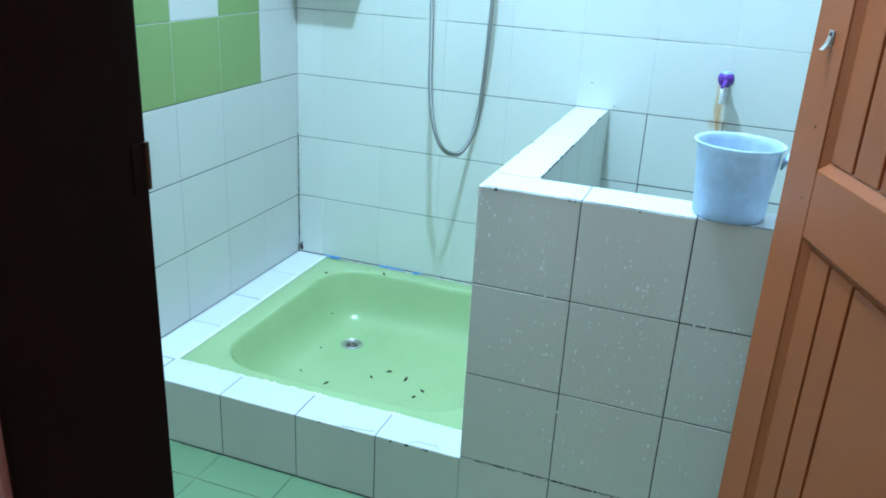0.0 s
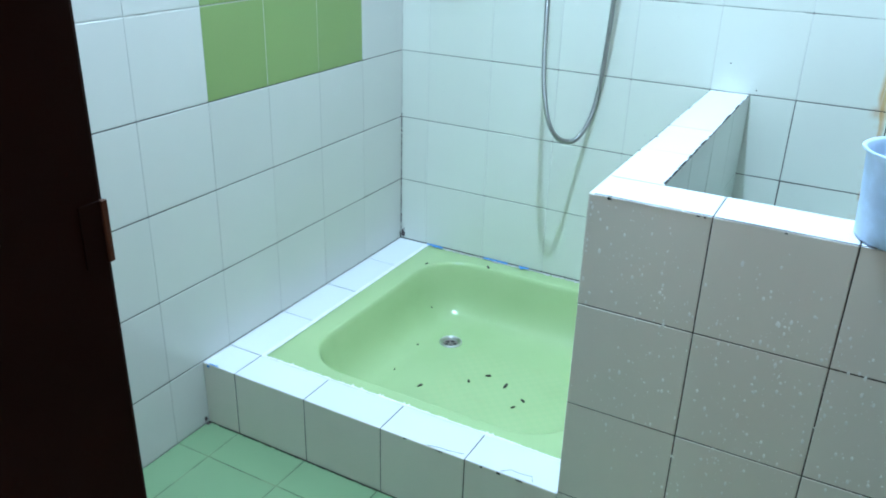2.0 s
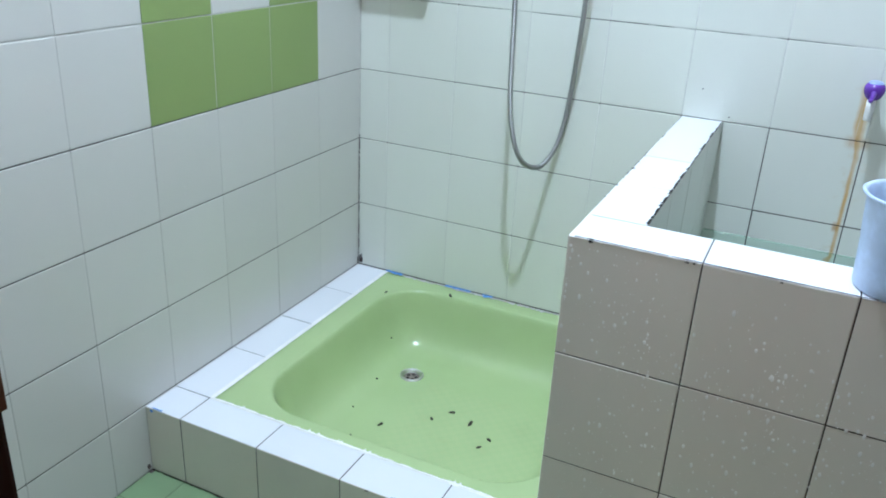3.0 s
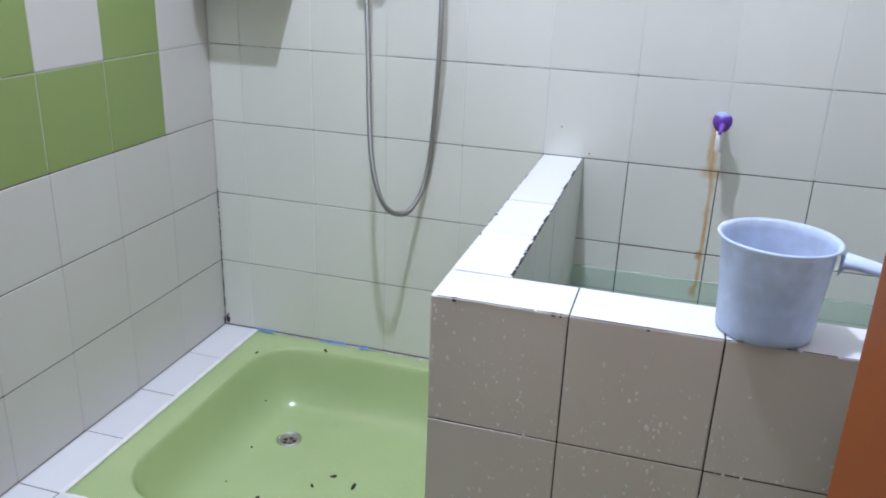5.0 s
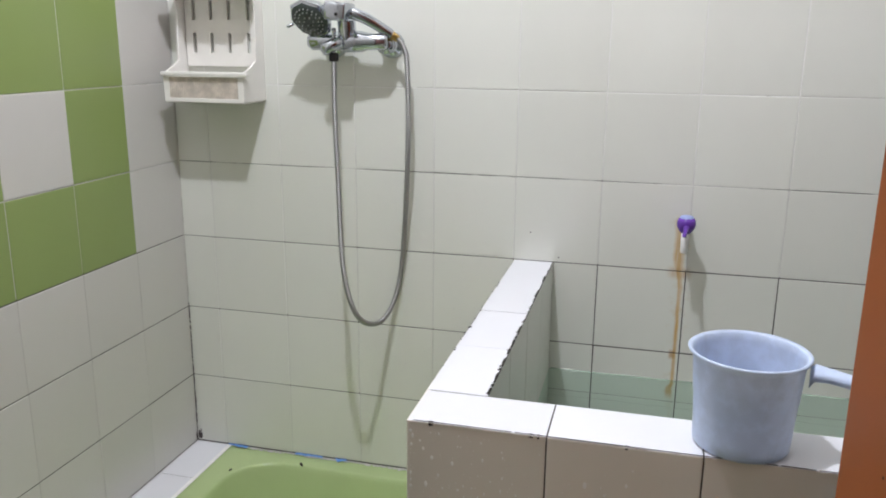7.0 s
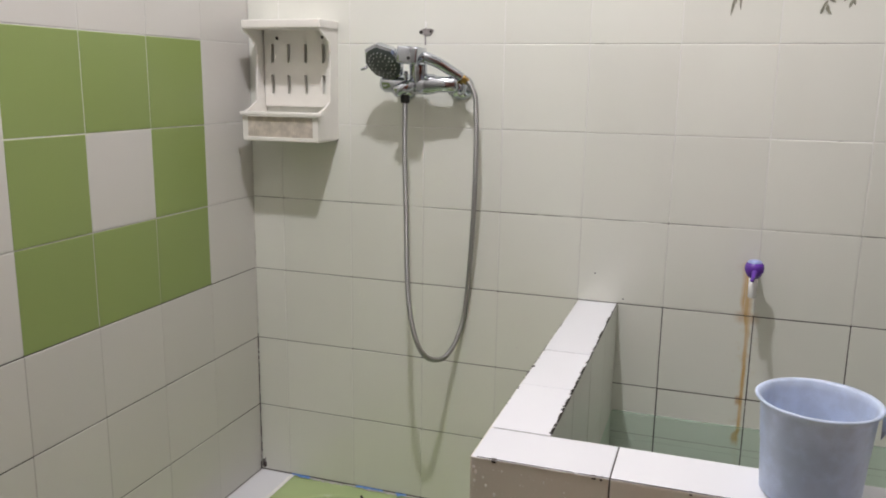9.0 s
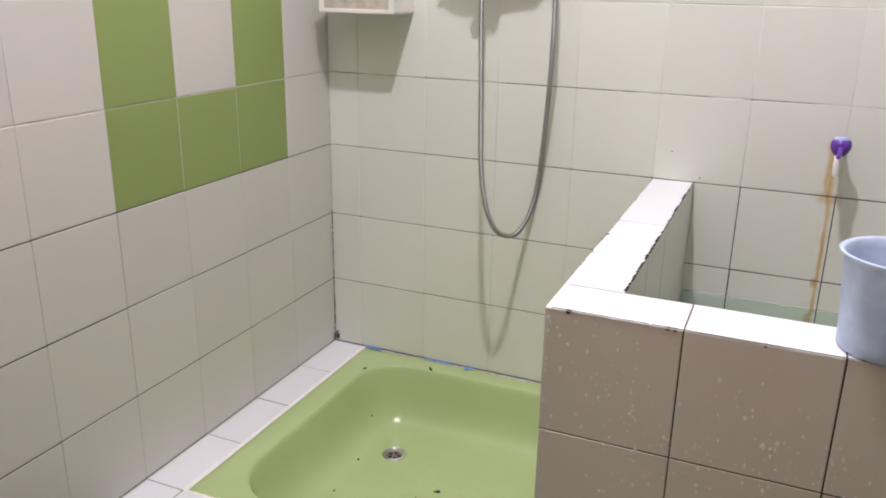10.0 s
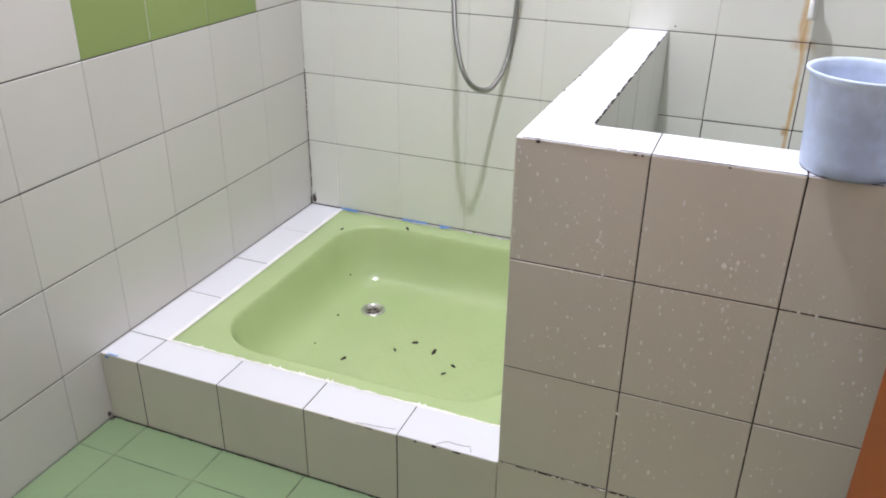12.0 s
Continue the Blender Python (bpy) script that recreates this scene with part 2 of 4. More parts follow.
def lathe(profile, m=Matrix(), steps=32, close=False):
    bm = add_lathe(bmesh.new(), profile, m, steps, close)
    bmesh.ops.recalc_face_normals(bm, faces=bm.faces)
    return bm


def along(a, b):
    """A pose at a whose z axis points to b."""
    d = Vector(b) - Vector(a)
    return Matrix.Translation(a) @ d.to_track_quat("Z", "Y").to_matrix().to_4x4(), d.length


def add_tube(bm, points, radius, steps=12, ribs=0.0, every=1):
    """A round tube along points; radius may be a list. ribs: how far every second ring stands out."""
    points = [Vector(p) for p in points]
    up, rings = Vector((0.13, -1, 0.07)).normalized(), []
    for k, p in enumerate(points):
        d = (points[min(k + 1, len(points) - 1)] - points[max(k - 1, 0)]).normalized()
        side = d.cross(up).normalized()
        over = side.cross(d).normalized()
        r = radius[k] if isinstance(radius, (list, tuple)) else radius + (ribs if (k // every) % 2 else 0.0)
        rings.append([bm.verts.new(p + r * (math.cos(2 * math.pi * j / steps) * side + math.sin(2 * math.pi * j / steps) * over)) for j in range(steps)])
    for a, b in zip(rings, rings[1:]):
        for k in range(steps):
            bm.faces.new((a[k], a[(k + 1) % steps], b[(k + 1) % steps], b[k]))
    bm.faces.new(rings[0][::-1])
    bm.faces.new(rings[-1])
    return bm


def tube(points, radius, steps=12, ribs=0.0, every=1):
    bm = add_tube(bmesh.new(), points, radius, steps, ribs, every)
    bmesh.ops.recalc_face_normals(bm, faces=bm.faces)
    return bm


def spline(points, n):
    """n points on a smooth curve through the given ones."""
    p = [Vector(points[0])] + [Vector(q) for q in points] + [Vector(points[-1])]
    out, spans = [], len(points) - 1
    for k in range(n):
        u = k / (n - 1) * spans
        i = min(int(u), spans - 1)
        t, (a, b, c, d) = u - i, p[i:i + 4]
        out.append(0.5 * (2 * b + (c - a) * t + (2 * a - 5 * b + 4 * c - d) * t * t + (3 * b - a - 3 * c + d) * t ** 3))
    return out


def even(points, gap):
    """Points at even gaps along a fine curve."""
    out, left = [points[0]], gap
    for a, b in zip(points, points[1:]):
        d = (b - a).length
        while d >= left:
            a = a + (b - a) * (left / d)
            out.append(a)
            d, left = (b - a).length, gap
        left -= d
    return out


# ---- tiles: one shared mesh a size, front face at local z = 0 ----
TILES = {}
rng = random.Random(7)


def tile_mesh(w, h, material, deep=0.007, edge=0.0011):
    key = (round(w, 4), round(h, 4), material.name)
    if key not in TILES:
        a, b, e = w / 2, h / 2, min(edge, w / 4, h / 4)
        ring = lambda i, z: [(-a + i, -b + i, z), (a - i, -b + i, z), (a - i, b - i, z), (-a + i, b - i, z)]
        verts = ring(0, -deep) + ring(0, -e) + ring(e * 0.35, -e * 0.3) + ring(e * 1.3, 0)
        faces = [(12, 13, 14, 15)]
        for k in (0, 4, 8):
            faces += [(k + j, k + (j + 1) % 4, k + 4 + (j + 1) % 4, k + 4 + j) for j in range(4)]
        me = bpy.data.meshes.new("tile")
        me.from_pydata(verts, [], faces)
        me.materials.append(material)
        TILES[key] = me
    return TILES[key]


def lay(parent, material, centre, right, up, w, h, wobble=0.0008, level=JOINT):
    """One tile with its face centre, its width along right and its height along up."""
    r, u = Vector(right), Vector(up)
    n = r.cross(u)
    m = Matrix((r, u, n)).transposed().to_4x4()
    m.translation = Vector(centre) + n * rng.uniform(-0.0004, 0.0004)
    ob = new("tile", tile_mesh(w - JOINT, h - level, material))
    ob.matrix_world = m @ pose(0, 0, 0, degrees_of(wobble / max(h, 0.05)), degrees_of(wobble / max(w, 0.05)), 0)
    ob.parent = parent
    return ob


def degrees_of(a):
    return math.degrees(rng.uniform(-a, a)) * 0.5


def cuts(low, high, first, pitch):
    """Joint places between low and high."""
    out, v = [low], first
    while v - pitch > low + 0.01:
        v -= pitch
    while v < high - 0.01:
        if v > low + 0.01:
            out.append(v)
        v += pitch
    return out + [high]


def spans(marks):
    return [((a + b) / 2, b - a) for a, b in zip(marks, marks[1:])]


# ---- shell ----
def slab(name, material, *size):
    return tagged(mesh_object(name, box(*size), material), kind="structure")


G = 0.0010
wall_back = slab("wall_back", M_GROUT, -0.12, XR + 0.12, G, 0.12, -0.1, ZC)
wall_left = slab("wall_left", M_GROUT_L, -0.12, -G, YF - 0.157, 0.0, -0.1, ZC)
wall_right = slab("wall_right", M_PLASTER, XR, XR + 0.12, YF - 0.157, 0.0, -0.1, ZC)
wall_front_left = slab("wall_front_left", M_PLASTER, -0.001, DOOR_X0 - 0.05, YF - 0.150, YF + 0.006, -0.1, ZC)
wall_front_right = slab("wall_front_right", M_PLASTER, DOOR_X1 + 0.05, XR, YF - 0.150, YF + 0.006, -0.1, ZC)
wall_over_door = slab("wall_over_door", M_PLASTER, DOOR_X0 - 0.05, DOOR_X1 + 0.05, YF - 0.150, YF + 0.006, 2.06, ZC)
floor = slab("floor", M_GROUT3, 0, XR, YF - 0.152, 0.0, -0.1, -G)
ceiling = slab("ceiling", M_PLASTER, -0.12, XR + 0.12, YF - 0.157, 0.12, ZC, ZC + 0.1)
hall_floor = slab("hall_floor", M_HALL, -1.5, 3.2, -4.2, YF - 0.151, -0.1, -0.003)
hall_ceiling = slab("hall_ceiling", M_PLASTER, -1.5, 3.2, -4.2, FRAME_Y, ZC, ZC + 0.1)
hall_wall_left = slab("hall_wall_left", M_PINK, -1.6, -1.5, -4.2, FRAME_Y, -0.1, ZC)
hall_wall_right = slab("hall_wall_right", M_PINK, 3.2, 3.3, -4.2, FRAME_Y, -0.1, ZC)
hall_wall_back = slab("hall_wall_back", M_PINK, -1.5, 3.2, -4.3, -4.2, -0.1, ZC)
hall_wall_door_left = slab("hall_wall_door_left", M_PINK, -1.5, DOOR_X0 - 0.002, FRAME_Y - 0.006, YF - 0.151, -0.1, ZC)
hall_wall_door_right = slab("hall_wall_door_right", M_PINK, DOOR_X1 + 0.002, 3.2, FRAME_Y - 0.006, YF - 0.151, -0.1, ZC)
hall_wall_door_over = slab("hall_wall_door_over", M_PINK, DOOR_X0 - 0.002, DOOR_X1 + 0.002, FRAME_Y - 0.006, YF - 0.151, 2.06, ZC)


def door_frame():
    frame_ob = tagged(new("door_frame"), "dark brown painted wooden door frame", "door frame", kind="structure")
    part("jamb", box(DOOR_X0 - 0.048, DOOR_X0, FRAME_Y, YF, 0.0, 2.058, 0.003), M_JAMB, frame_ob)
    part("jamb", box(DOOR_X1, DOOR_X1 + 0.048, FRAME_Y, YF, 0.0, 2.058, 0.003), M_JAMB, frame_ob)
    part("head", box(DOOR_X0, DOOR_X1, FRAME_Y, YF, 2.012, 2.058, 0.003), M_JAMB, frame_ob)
    part("strike_plate", box(DOOR_X0 - 0.001, DOOR_X0 + 0.0009, YF - 0.017, YF - 0.0032, 1.004, 1.041, 0.0004), M_JAMB, frame_ob, "dark painted strike plate")
    # The lip's lighter brown stands for light catching the plate's edge.
    part("strike_lip", box(DOOR_X0 - 0.001, DOOR_X0 + 0.0020, YF - 0.003, YF + 0.0008, 1.004, 1.041, 0.0008), M_LIT_LIP, frame_ob, "metal lip, lighter brown for the light on it")
    bolt = bmesh.new()
    add_box(bolt, DOOR_X0 - 0.001, DOOR_X0 + 0.014, YF - 0.022, YF - 0.002, 1.158, 1.200, 0.002)
    add_box(bolt, DOOR_X0 - 0.001, DOOR_X0 + 0.026, YF - 0.018, YF - 0.004, 1.190, 1.225, 0.002)
    part("bolt_keep", bolt, M_JAMB, frame_ob, "brown bolt keep")


door_frame()


def panel_door():
    """Hung at its own origin: x along the leaf from the hinge, y towards the seen face, z up."""
    door = tagged(new("door_1"), "orange-brown painted wooden panel door standing open", "door", kind="structure")
    t, w, h, st = 0.036, DOOR_W, DOOR_H, 0.090
    part("stile", box(w - st, w, -t, 0, 0.012, h, 0.002), M_DOOR, door)
    part("stile", box(0, st, -t, 0, 0.012, h, 0.002), M_DOOR, door)
    for z0, z1 in ((0.012, 0.16), (0.849, 0.941), (h - 0.10, h)):
        part("rail", box(st, w - st, -t, -0.0006, z0, z1, 0.0015), M_DOOR, door)
    a, b, depth, slope = st, w - st, 0.011, 0.013
    for z0, z1 in ((0.16, 0.849), (0.941, h - 0.10)):
        rim = lambda i, y: [(a + i, y, z0 + i), (b - i, y, z0 + i), (b - i, y, z1 - i), (a + i, y, z1 - i)]
        outer, inner, back = rim(0, -0.002), rim(slope, -depth), rim(0, -t + 0.006)
        for k in range(4):
            j = (k + 1) % 4
            bm = bmesh.new()
            v = [bm.verts.new(p) for p in (outer[k], outer[j], inner[j], inner[k], back[k], back[j])]
            for f in ((0, 1, 2, 3), (3, 2, 5, 4), (1, 0, 4, 5), (0, 3, 4), (1, 5, 2)):
                bm.faces.new([v[i] for i in f])
            bmesh.ops.recalc_face_normals(bm, faces=bm.faces)
            part("moulding", bm, M_DOOR, door)
        g = 0.006
        marks = [a + slope, 0.165, 0.228, w - 0.228, w - 0.165, b - slope]
        for p, q in zip(marks, marks[1:]):
            bm = box(p + g / 2, q - g / 2, -t + 0.008, -depth + 0.003, z0 + slope, z1 - slope, 0.002)
            part("panel_board", bm, M_DOOR, door)
        part("panel_back", box(a + slope, b - slope, -t + 0.007, -depth - 0.004, z0 + slope, z1 - slope), M_DOOR, door)
    hook = bmesh.new()
    add_box(hook, 0.668, 0.682, 0.0, 0.0025, 1.092, 1.111, 0.001)
    tongue = spline([(0.675, 0.0025, 1.103), (0.675, 0.004, 1.096), (0.675, 0.006, 1.091), (0.675, 0.009, 1.087), (0.675, 0.011, 1.086)], 14)
    strip = [[hook.verts.new(p + Vector((sx, 0, 0)) + o) for sx in (-0.0050, 0.0050)] for p in tongue for o in (Vector((0, 0.0012, 0.0008)), Vector((0, 0, 0)))]
    for k in range(0, len(strip) - 2, 2):
        (a, b), (c, d), (e, f), (g, h2) = strip[k], strip[k + 1], strip[k + 2], strip[k + 3]
        for quad in ((a, b, f, e), (d, c, g, h2), (b, d, h2, f), (c, a, e, g)):
            hook.faces.new(quad)
    part("coat_hook", hook, M_STEEL, door, "small bright metal coat hook")
    part("screw", lathe([(0, 0.0008), (0.0022, 0.0006), (0.003, 0)], Matrix.Translation((0.675, 0.003, 1.106)) @ pose(0, 0, 0, -90, 0, 0), 10), M_BLACK, door)
    for x, z, r in ((0.668, 0.990, 0.0022), (0.662, 0.895, 0.0016), (0.496, 1.026, 0.0015)):
        y = 0.0002 if x > w - st else -depth + 0.0032
        part("screw_hole", lathe([(0, 0.0003), (r * 0.7, 0.0004), (r, 0.0)], Matrix.Translation((x, y, z)) @ pose(0, 0, 0, -90, 0, 0), 9), M_MOULD, door)
    for z in (0.25, 1.70):
        part("hinge", lathe([(0, 0), (0.007, 0), (0.007, 0.09), (0, 0.09)], Matrix.Translation((-0.006, -t - 0.004, z)), 12), M_STEEL, door)
    door.matrix_world = pose(HINGE[0], HINGE[1], 0, 0, 0, DOOR_ANGLE)
    return door


panel_door()


# ---- shower tray ----
DRAIN = (0.328, -0.256)


def tray_height(x, y):
    """Height of the enamel at a place of the tray, from its rim."""
    x0, x1, y0, y1 = PAN
    cx, cy = (0.183 + 0.835) / 2, (-0.738 - 0.067) / 2
    hx, hy, rad = (0.835 - 0.183) / 2, (0.738 - 0.067) / 2, 0.120
    qx, qy = abs(x - cx) - hx + rad, abs(y - cy) - hy + rad
    d = math.hypot(max(qx, 0), max(qy, 0)) + min(max(qx, qy), 0) - rad
    lip = max(0.0, 1 - min(x - x0, x1 - x, y - y0, y1 - y) / 0.012)
    z = 0.1640 + 0.002 * lip * lip
    into, r = 0.006 - d, 0.010
    into = 0.0 if into < -r else into if into > r else (into + r) ** 2 / (4 * r)
    s = min(into / 0.104, 1.0)
    drop = 0.152 * (1 - (1 - s) ** 2.6) ** 0.62
    drain = math.hypot(x - DRAIN[0], y - DRAIN[1])
    slope = 0.005 * s * (1 - min(drain / 0.5, 1))
    soft = 0.002 * max(0.0, 1 - max(d, 0) / 0.04) if d > 0 else 0.002
    return z - drop - slope - soft


def shower_tray():
    tray = thing("shower_tray", "pale green enamelled square shower tray set into a tiled curb", "shower tray", (0.495, -0.398, 0.0))
    x0, x1, y0, y1 = PAN
    bm, n = bmesh.new(), 210
    grid = [[bm.verts.new((x0 + (x1 - x0) * i / n, y0 + (y1 - y0) * j / n, tray_height(x0 + (x1 - x0) * i / n, y0 + (y1 - y0) * j / n))) for j in range(n + 1)] for i in range(n + 1)]
    for i in range(n):
        for j in range(n):
            bm.faces.new((grid[i][j], grid[i + 1][j], grid[i + 1][j + 1], grid[i][j + 1]))
    border = [e for e in bm.edges if len(e.link_faces) == 1]
    gone = [v for row in grid for v in row if math.hypot(v.co.x - DRAIN[0], v.co.y - DRAIN[1]) < 0.021]
    made = bmesh.ops.extrude_edge_only(bm, edges=border)["geom"]
    for v in made:
        if isinstance(v, bmesh.types.BMVert):
            v.co.z = 0.0
    bmesh.ops.delete(bm, geom=gone, context="VERTS")
    basin = part("basin", bm, M_TRAY, tray, smooth=True)
    basin.matrix_parent_inverse = tray.matrix_world.inverted()
    z = tray_height(DRAIN[0], DRAIN[1])
    ring = lathe([(0.033, -0.001), (0.0325, 0.003), (0.029, 0.0042), (0.026, 0.0035), (0.0235, -0.003), (0.0225, -0.006), (0, -0.0062)], Matrix.Translation((DRAIN[0], DRAIN[1], z)), 28)
    d = part("drain", ring, M_STEEL, tray, "round steel drain", True)
    d.matrix_parent_inverse = tray.matrix_world.inverted()
    strainer = part("strainer", lathe([(0.0222, 0), (0.0215, 0.0012), (0, 0.0014)], Matrix.Translation((DRAIN[0], DRAIN[1], z - 0.0058)), 24), M_STRAIN, d, "stained strainer plate")
    for k in range(5):
        a = 2 * math.pi * k / 5 + 0.3
        hole = lathe([(0, 0.0006), (0.0050, 0.0006), (0.0054, 0)], Matrix.Translation((DRAIN[0] + 0.0125 * math.cos(a), DRAIN[1] + 0.0125 * math.sin(a), z - 0.0045)), 10)
        part("drain_hole", hole, M_MOULD, strainer)
    return tray


def tray_material():
    """Enamel with a pressed non-slip check in the middle of its floor."""
    n = Nodes("tray_enamel")
    x, y, z = n.position()
    film = n.step(n.noise(3.5, 5), 0.4, 0.75)
    c = n.mix(film, (0.45, 0.56, 0.272), (0.42, 0.53, 0.252))
    low = n.step(z, 0.030, 0.012)
    near = n.math("MULTIPLY", n.math("MULTIPLY", n.step(x, 0.36, 0.42), n.step(y, -0.22, -0.30)), n.math("MULTIPLY", low, n.step(y, -0.71, -0.66)))
    check = n.tree.nodes.new("ShaderNodeTexChecker")
    check.inputs["Scale"].default_value = 62.0
    pos = n.tree.nodes.new("ShaderNodeNewGeometry").outputs["Position"]
    m = n.tree.nodes.new("ShaderNodeMapping")
    m.inputs["Scale"].default_value = (1, 1, 0)
    n.link(pos, m.inputs["Vector"])
    n.link(m.outputs[0], check.inputs["Vector"])
    pressed = n.math("MULTIPLY", check.outputs["Fac"], near)
    c = n.mix(n.math("MULTIPLY", pressed, 0.13), c, (0.55, 0.59, 0.29))
    worn = n.math("MULTIPLY", n.step(n.noise(14, 5, 0.7), 0.55, 0.75), near)
    c = n.mix(n.math("MULTIPLY", worn, 0.30), c, (0.47, 0.50, 0.25))
    n.bump(pressed, 0.2, 0.0004)
    return n.finish(c, n.math("MULTIPLY_ADD", film, 0.08, 0.16))


M_TRAY = tray_material()
shower_tray()


# ---- curb round the tray ----
curb = thing("shower_curb", "low white-tiled curb round the shower tray", "curb", kind="structure")
part("core", box(0.002, TANK_X - 0.001, CURB_Y + G, PAN[2] - 0.001, 0.0, CURB_Z - G), M_GROUT2, curb)
part("core", box(0.002, PAN[0] - 0.001, PAN[2] - 0.001, -0.001, 0.0, CURB_Z - G), M_GROUT2, curb)
for c, w in spans([0.0, 0.097, 0.297, 0.498, 0.697, TANK_X]):
    lay(curb, M_FRONT, (c, CURB_Y, CURB_Z / 2), (1, 0, 0), (0, 0, 1), w, CURB_Z)
    lay(curb, M_TOP, (c, (CURB_Y + PAN[2]) / 2, CURB_Z), (1, 0, 0), (0, 1, 0), w, PAN[2] - CURB_Y)
for c, w in spans([PAN[2], -0.594, -0.397, -0.190, 0.0]):
    lay(curb, M_TOP, (PAN[0] / 2, c, CURB_Z), (1, 0, 0), (0, 1, 0), PAN[0], w)


# ---- water tank ----
tank = thing("water_tank", "white-tiled masonry water tank with chipped dark edges", "water tank", kind="structure")
IN_X, IN_Y = TANK_X + TANK_T, TANK_Y + 0.105
part("core", box(TANK_X + G, XR - 0.001, TANK_Y + G, IN_Y - G, 0.0, TANK_Z - G), M_GROUT2, tank)
part("core", box(TANK_X + G, IN_X - G, IN_Y - G, -0.001, 0.0, TANK_Z - G), M_GROUT2, tank)
part("tank_floor", box(IN_X, XR - 0.001, IN_Y, -0.001, 0.02, 0.10), M_FRONT, tank)
rows = [0.0, 0.173, 0.375, 0.573, TANK_Z]
for c, w in spans([TANK_X, 1.087, 1.286, 1.486, 1.686, XR]):
    for z, h in spans(rows):
        lay(tank, M_FRONT, (c, TANK_Y, z), (1, 0, 0), (0, 0, 1), w, h)
    lay(tank, M_TOP, (c, (TANK_Y + IN_Y) / 2, TANK_Z), (1, 0, 0), (0, 1, 0), w, IN_Y - TANK_Y)
for c, w in spans([IN_Y, -0.594, -0.398, 0.0]):
    lay(tank, M_TOP, ((TANK_X + IN_X) / 2, c, TANK_Z), (1, 0, 0), (0, 1, 0), TANK_T, w)
for c, w in spans([IN_Y, -0.594, -0.398, -0.200, 0.0]):
    for z, h in spans(rows[1:]):
        lay(tank, M_BACK, (IN_X, c, z), (0, 1, 0), (0, 0, 1), w, h)
for c, w in spans([TANK_Y, -0.707, -0.507, -0.307, -0.107, 0.0]):
    for z, h in spans(rows):
        lay(tank, M_FRONT, (TANK_X, c, z), (0, -1, 0), (0, 0, 1), w, h)

slab("wall_back_tank_joints", M_GROUT2, IN_X, XR - 0.001, 0.0006, 0.0040, 0.10, 0.7715)
water = bmesh.new()
quad = [water.verts.new(p) for p in ((IN_X + 0.001, IN_Y + 0.001, WATER_Z), (XR - 0.001, IN_Y + 0.001, WATER_Z), (XR - 0.001, -0.001, WATER_Z), (IN_X + 0.001, -0.001, WATER_Z))]
water.faces.new(quad)
add_tube(water, [(IN_X + 0.004, -0.0015, WATER_Z), (1.4, -0.0015, WATER_Z), (XR - 0.002, -0.0015, WATER_Z)], 0.0022, 10)
water = tagged(mesh_object("water", water, M_WATER), "clear greenish water standing in the tiled tank", "water", kind="stuff")
water.visible_shadow = False


# ---- dipper ----
def water_dipper():
    base = (1.333, -0.841, TANK_Z + 0.001)
    dip = thing("water_dipper", "light blue plastic water dipper standing on the tank rim", "dipper", base)
    h = 0.128
    prof = [(0, 0.003), (0.052, 0.003), (0.0575, 0.0), (0.060, 0.003), (0.0615, 0.02), (0.0650, 0.066), (0.0658, 0.068), (0.0705, h - 0.012), (0.0715, h - 0.006), (0.0765, h - 0.003),
            (0.0778, h), (0.0755, h + 0.0015), (0.0705, h - 0.002), (0.0685, h - 0.012), (0.0635, 0.066), (0.060, 0.02), (0.056, 0.008), (0, 0.007)]
    part("cup", lathe([(q * (1 - 0.035 * min(z / h, 1)), z) for q, z in prof], steps=56), M_BLUE, dip, smooth=True)
    bm, rings = bmesh.new(), []
    stations = [(0.0725, -0.024, 0.021, 0.015), (0.078, -0.017, 0.019, 0.012), (0.095, -0.018, 0.0160, 0.010), (0.120, -0.022, 0.0155, 0.0095), (0.155, -0.028, 0.0155, 0.0095), (0.180, -0.033, 0.015, 0.009), (0.190, -0.036, 0.008, 0.004)]
    for x, z, wide, high in stations:
        rings.append([bm.verts.new((x, wide * math.cos(2 * math.pi * k / 16), h + 0.001 + z + 0.82 * high * math.sin(2 * math.pi * k / 16))) for k in range(16)])
    for a, b in zip(rings, rings[1:]):
        for k in range(16):
            bm.faces.new((a[k], a[(k + 1) % 16], b[(k + 1) % 16], b[k]))
    bm.faces.new(rings[0])
    bm.faces.new(rings[-1])
    bmesh.ops.recalc_face_normals(bm, faces=bm.faces)
    handle = part("handle", bm, M_BLUE, dip, smooth=True)
    handle.matrix_basis = pose(0, 0, 0, 0, 0, -11)
    return dip


water_dipper()


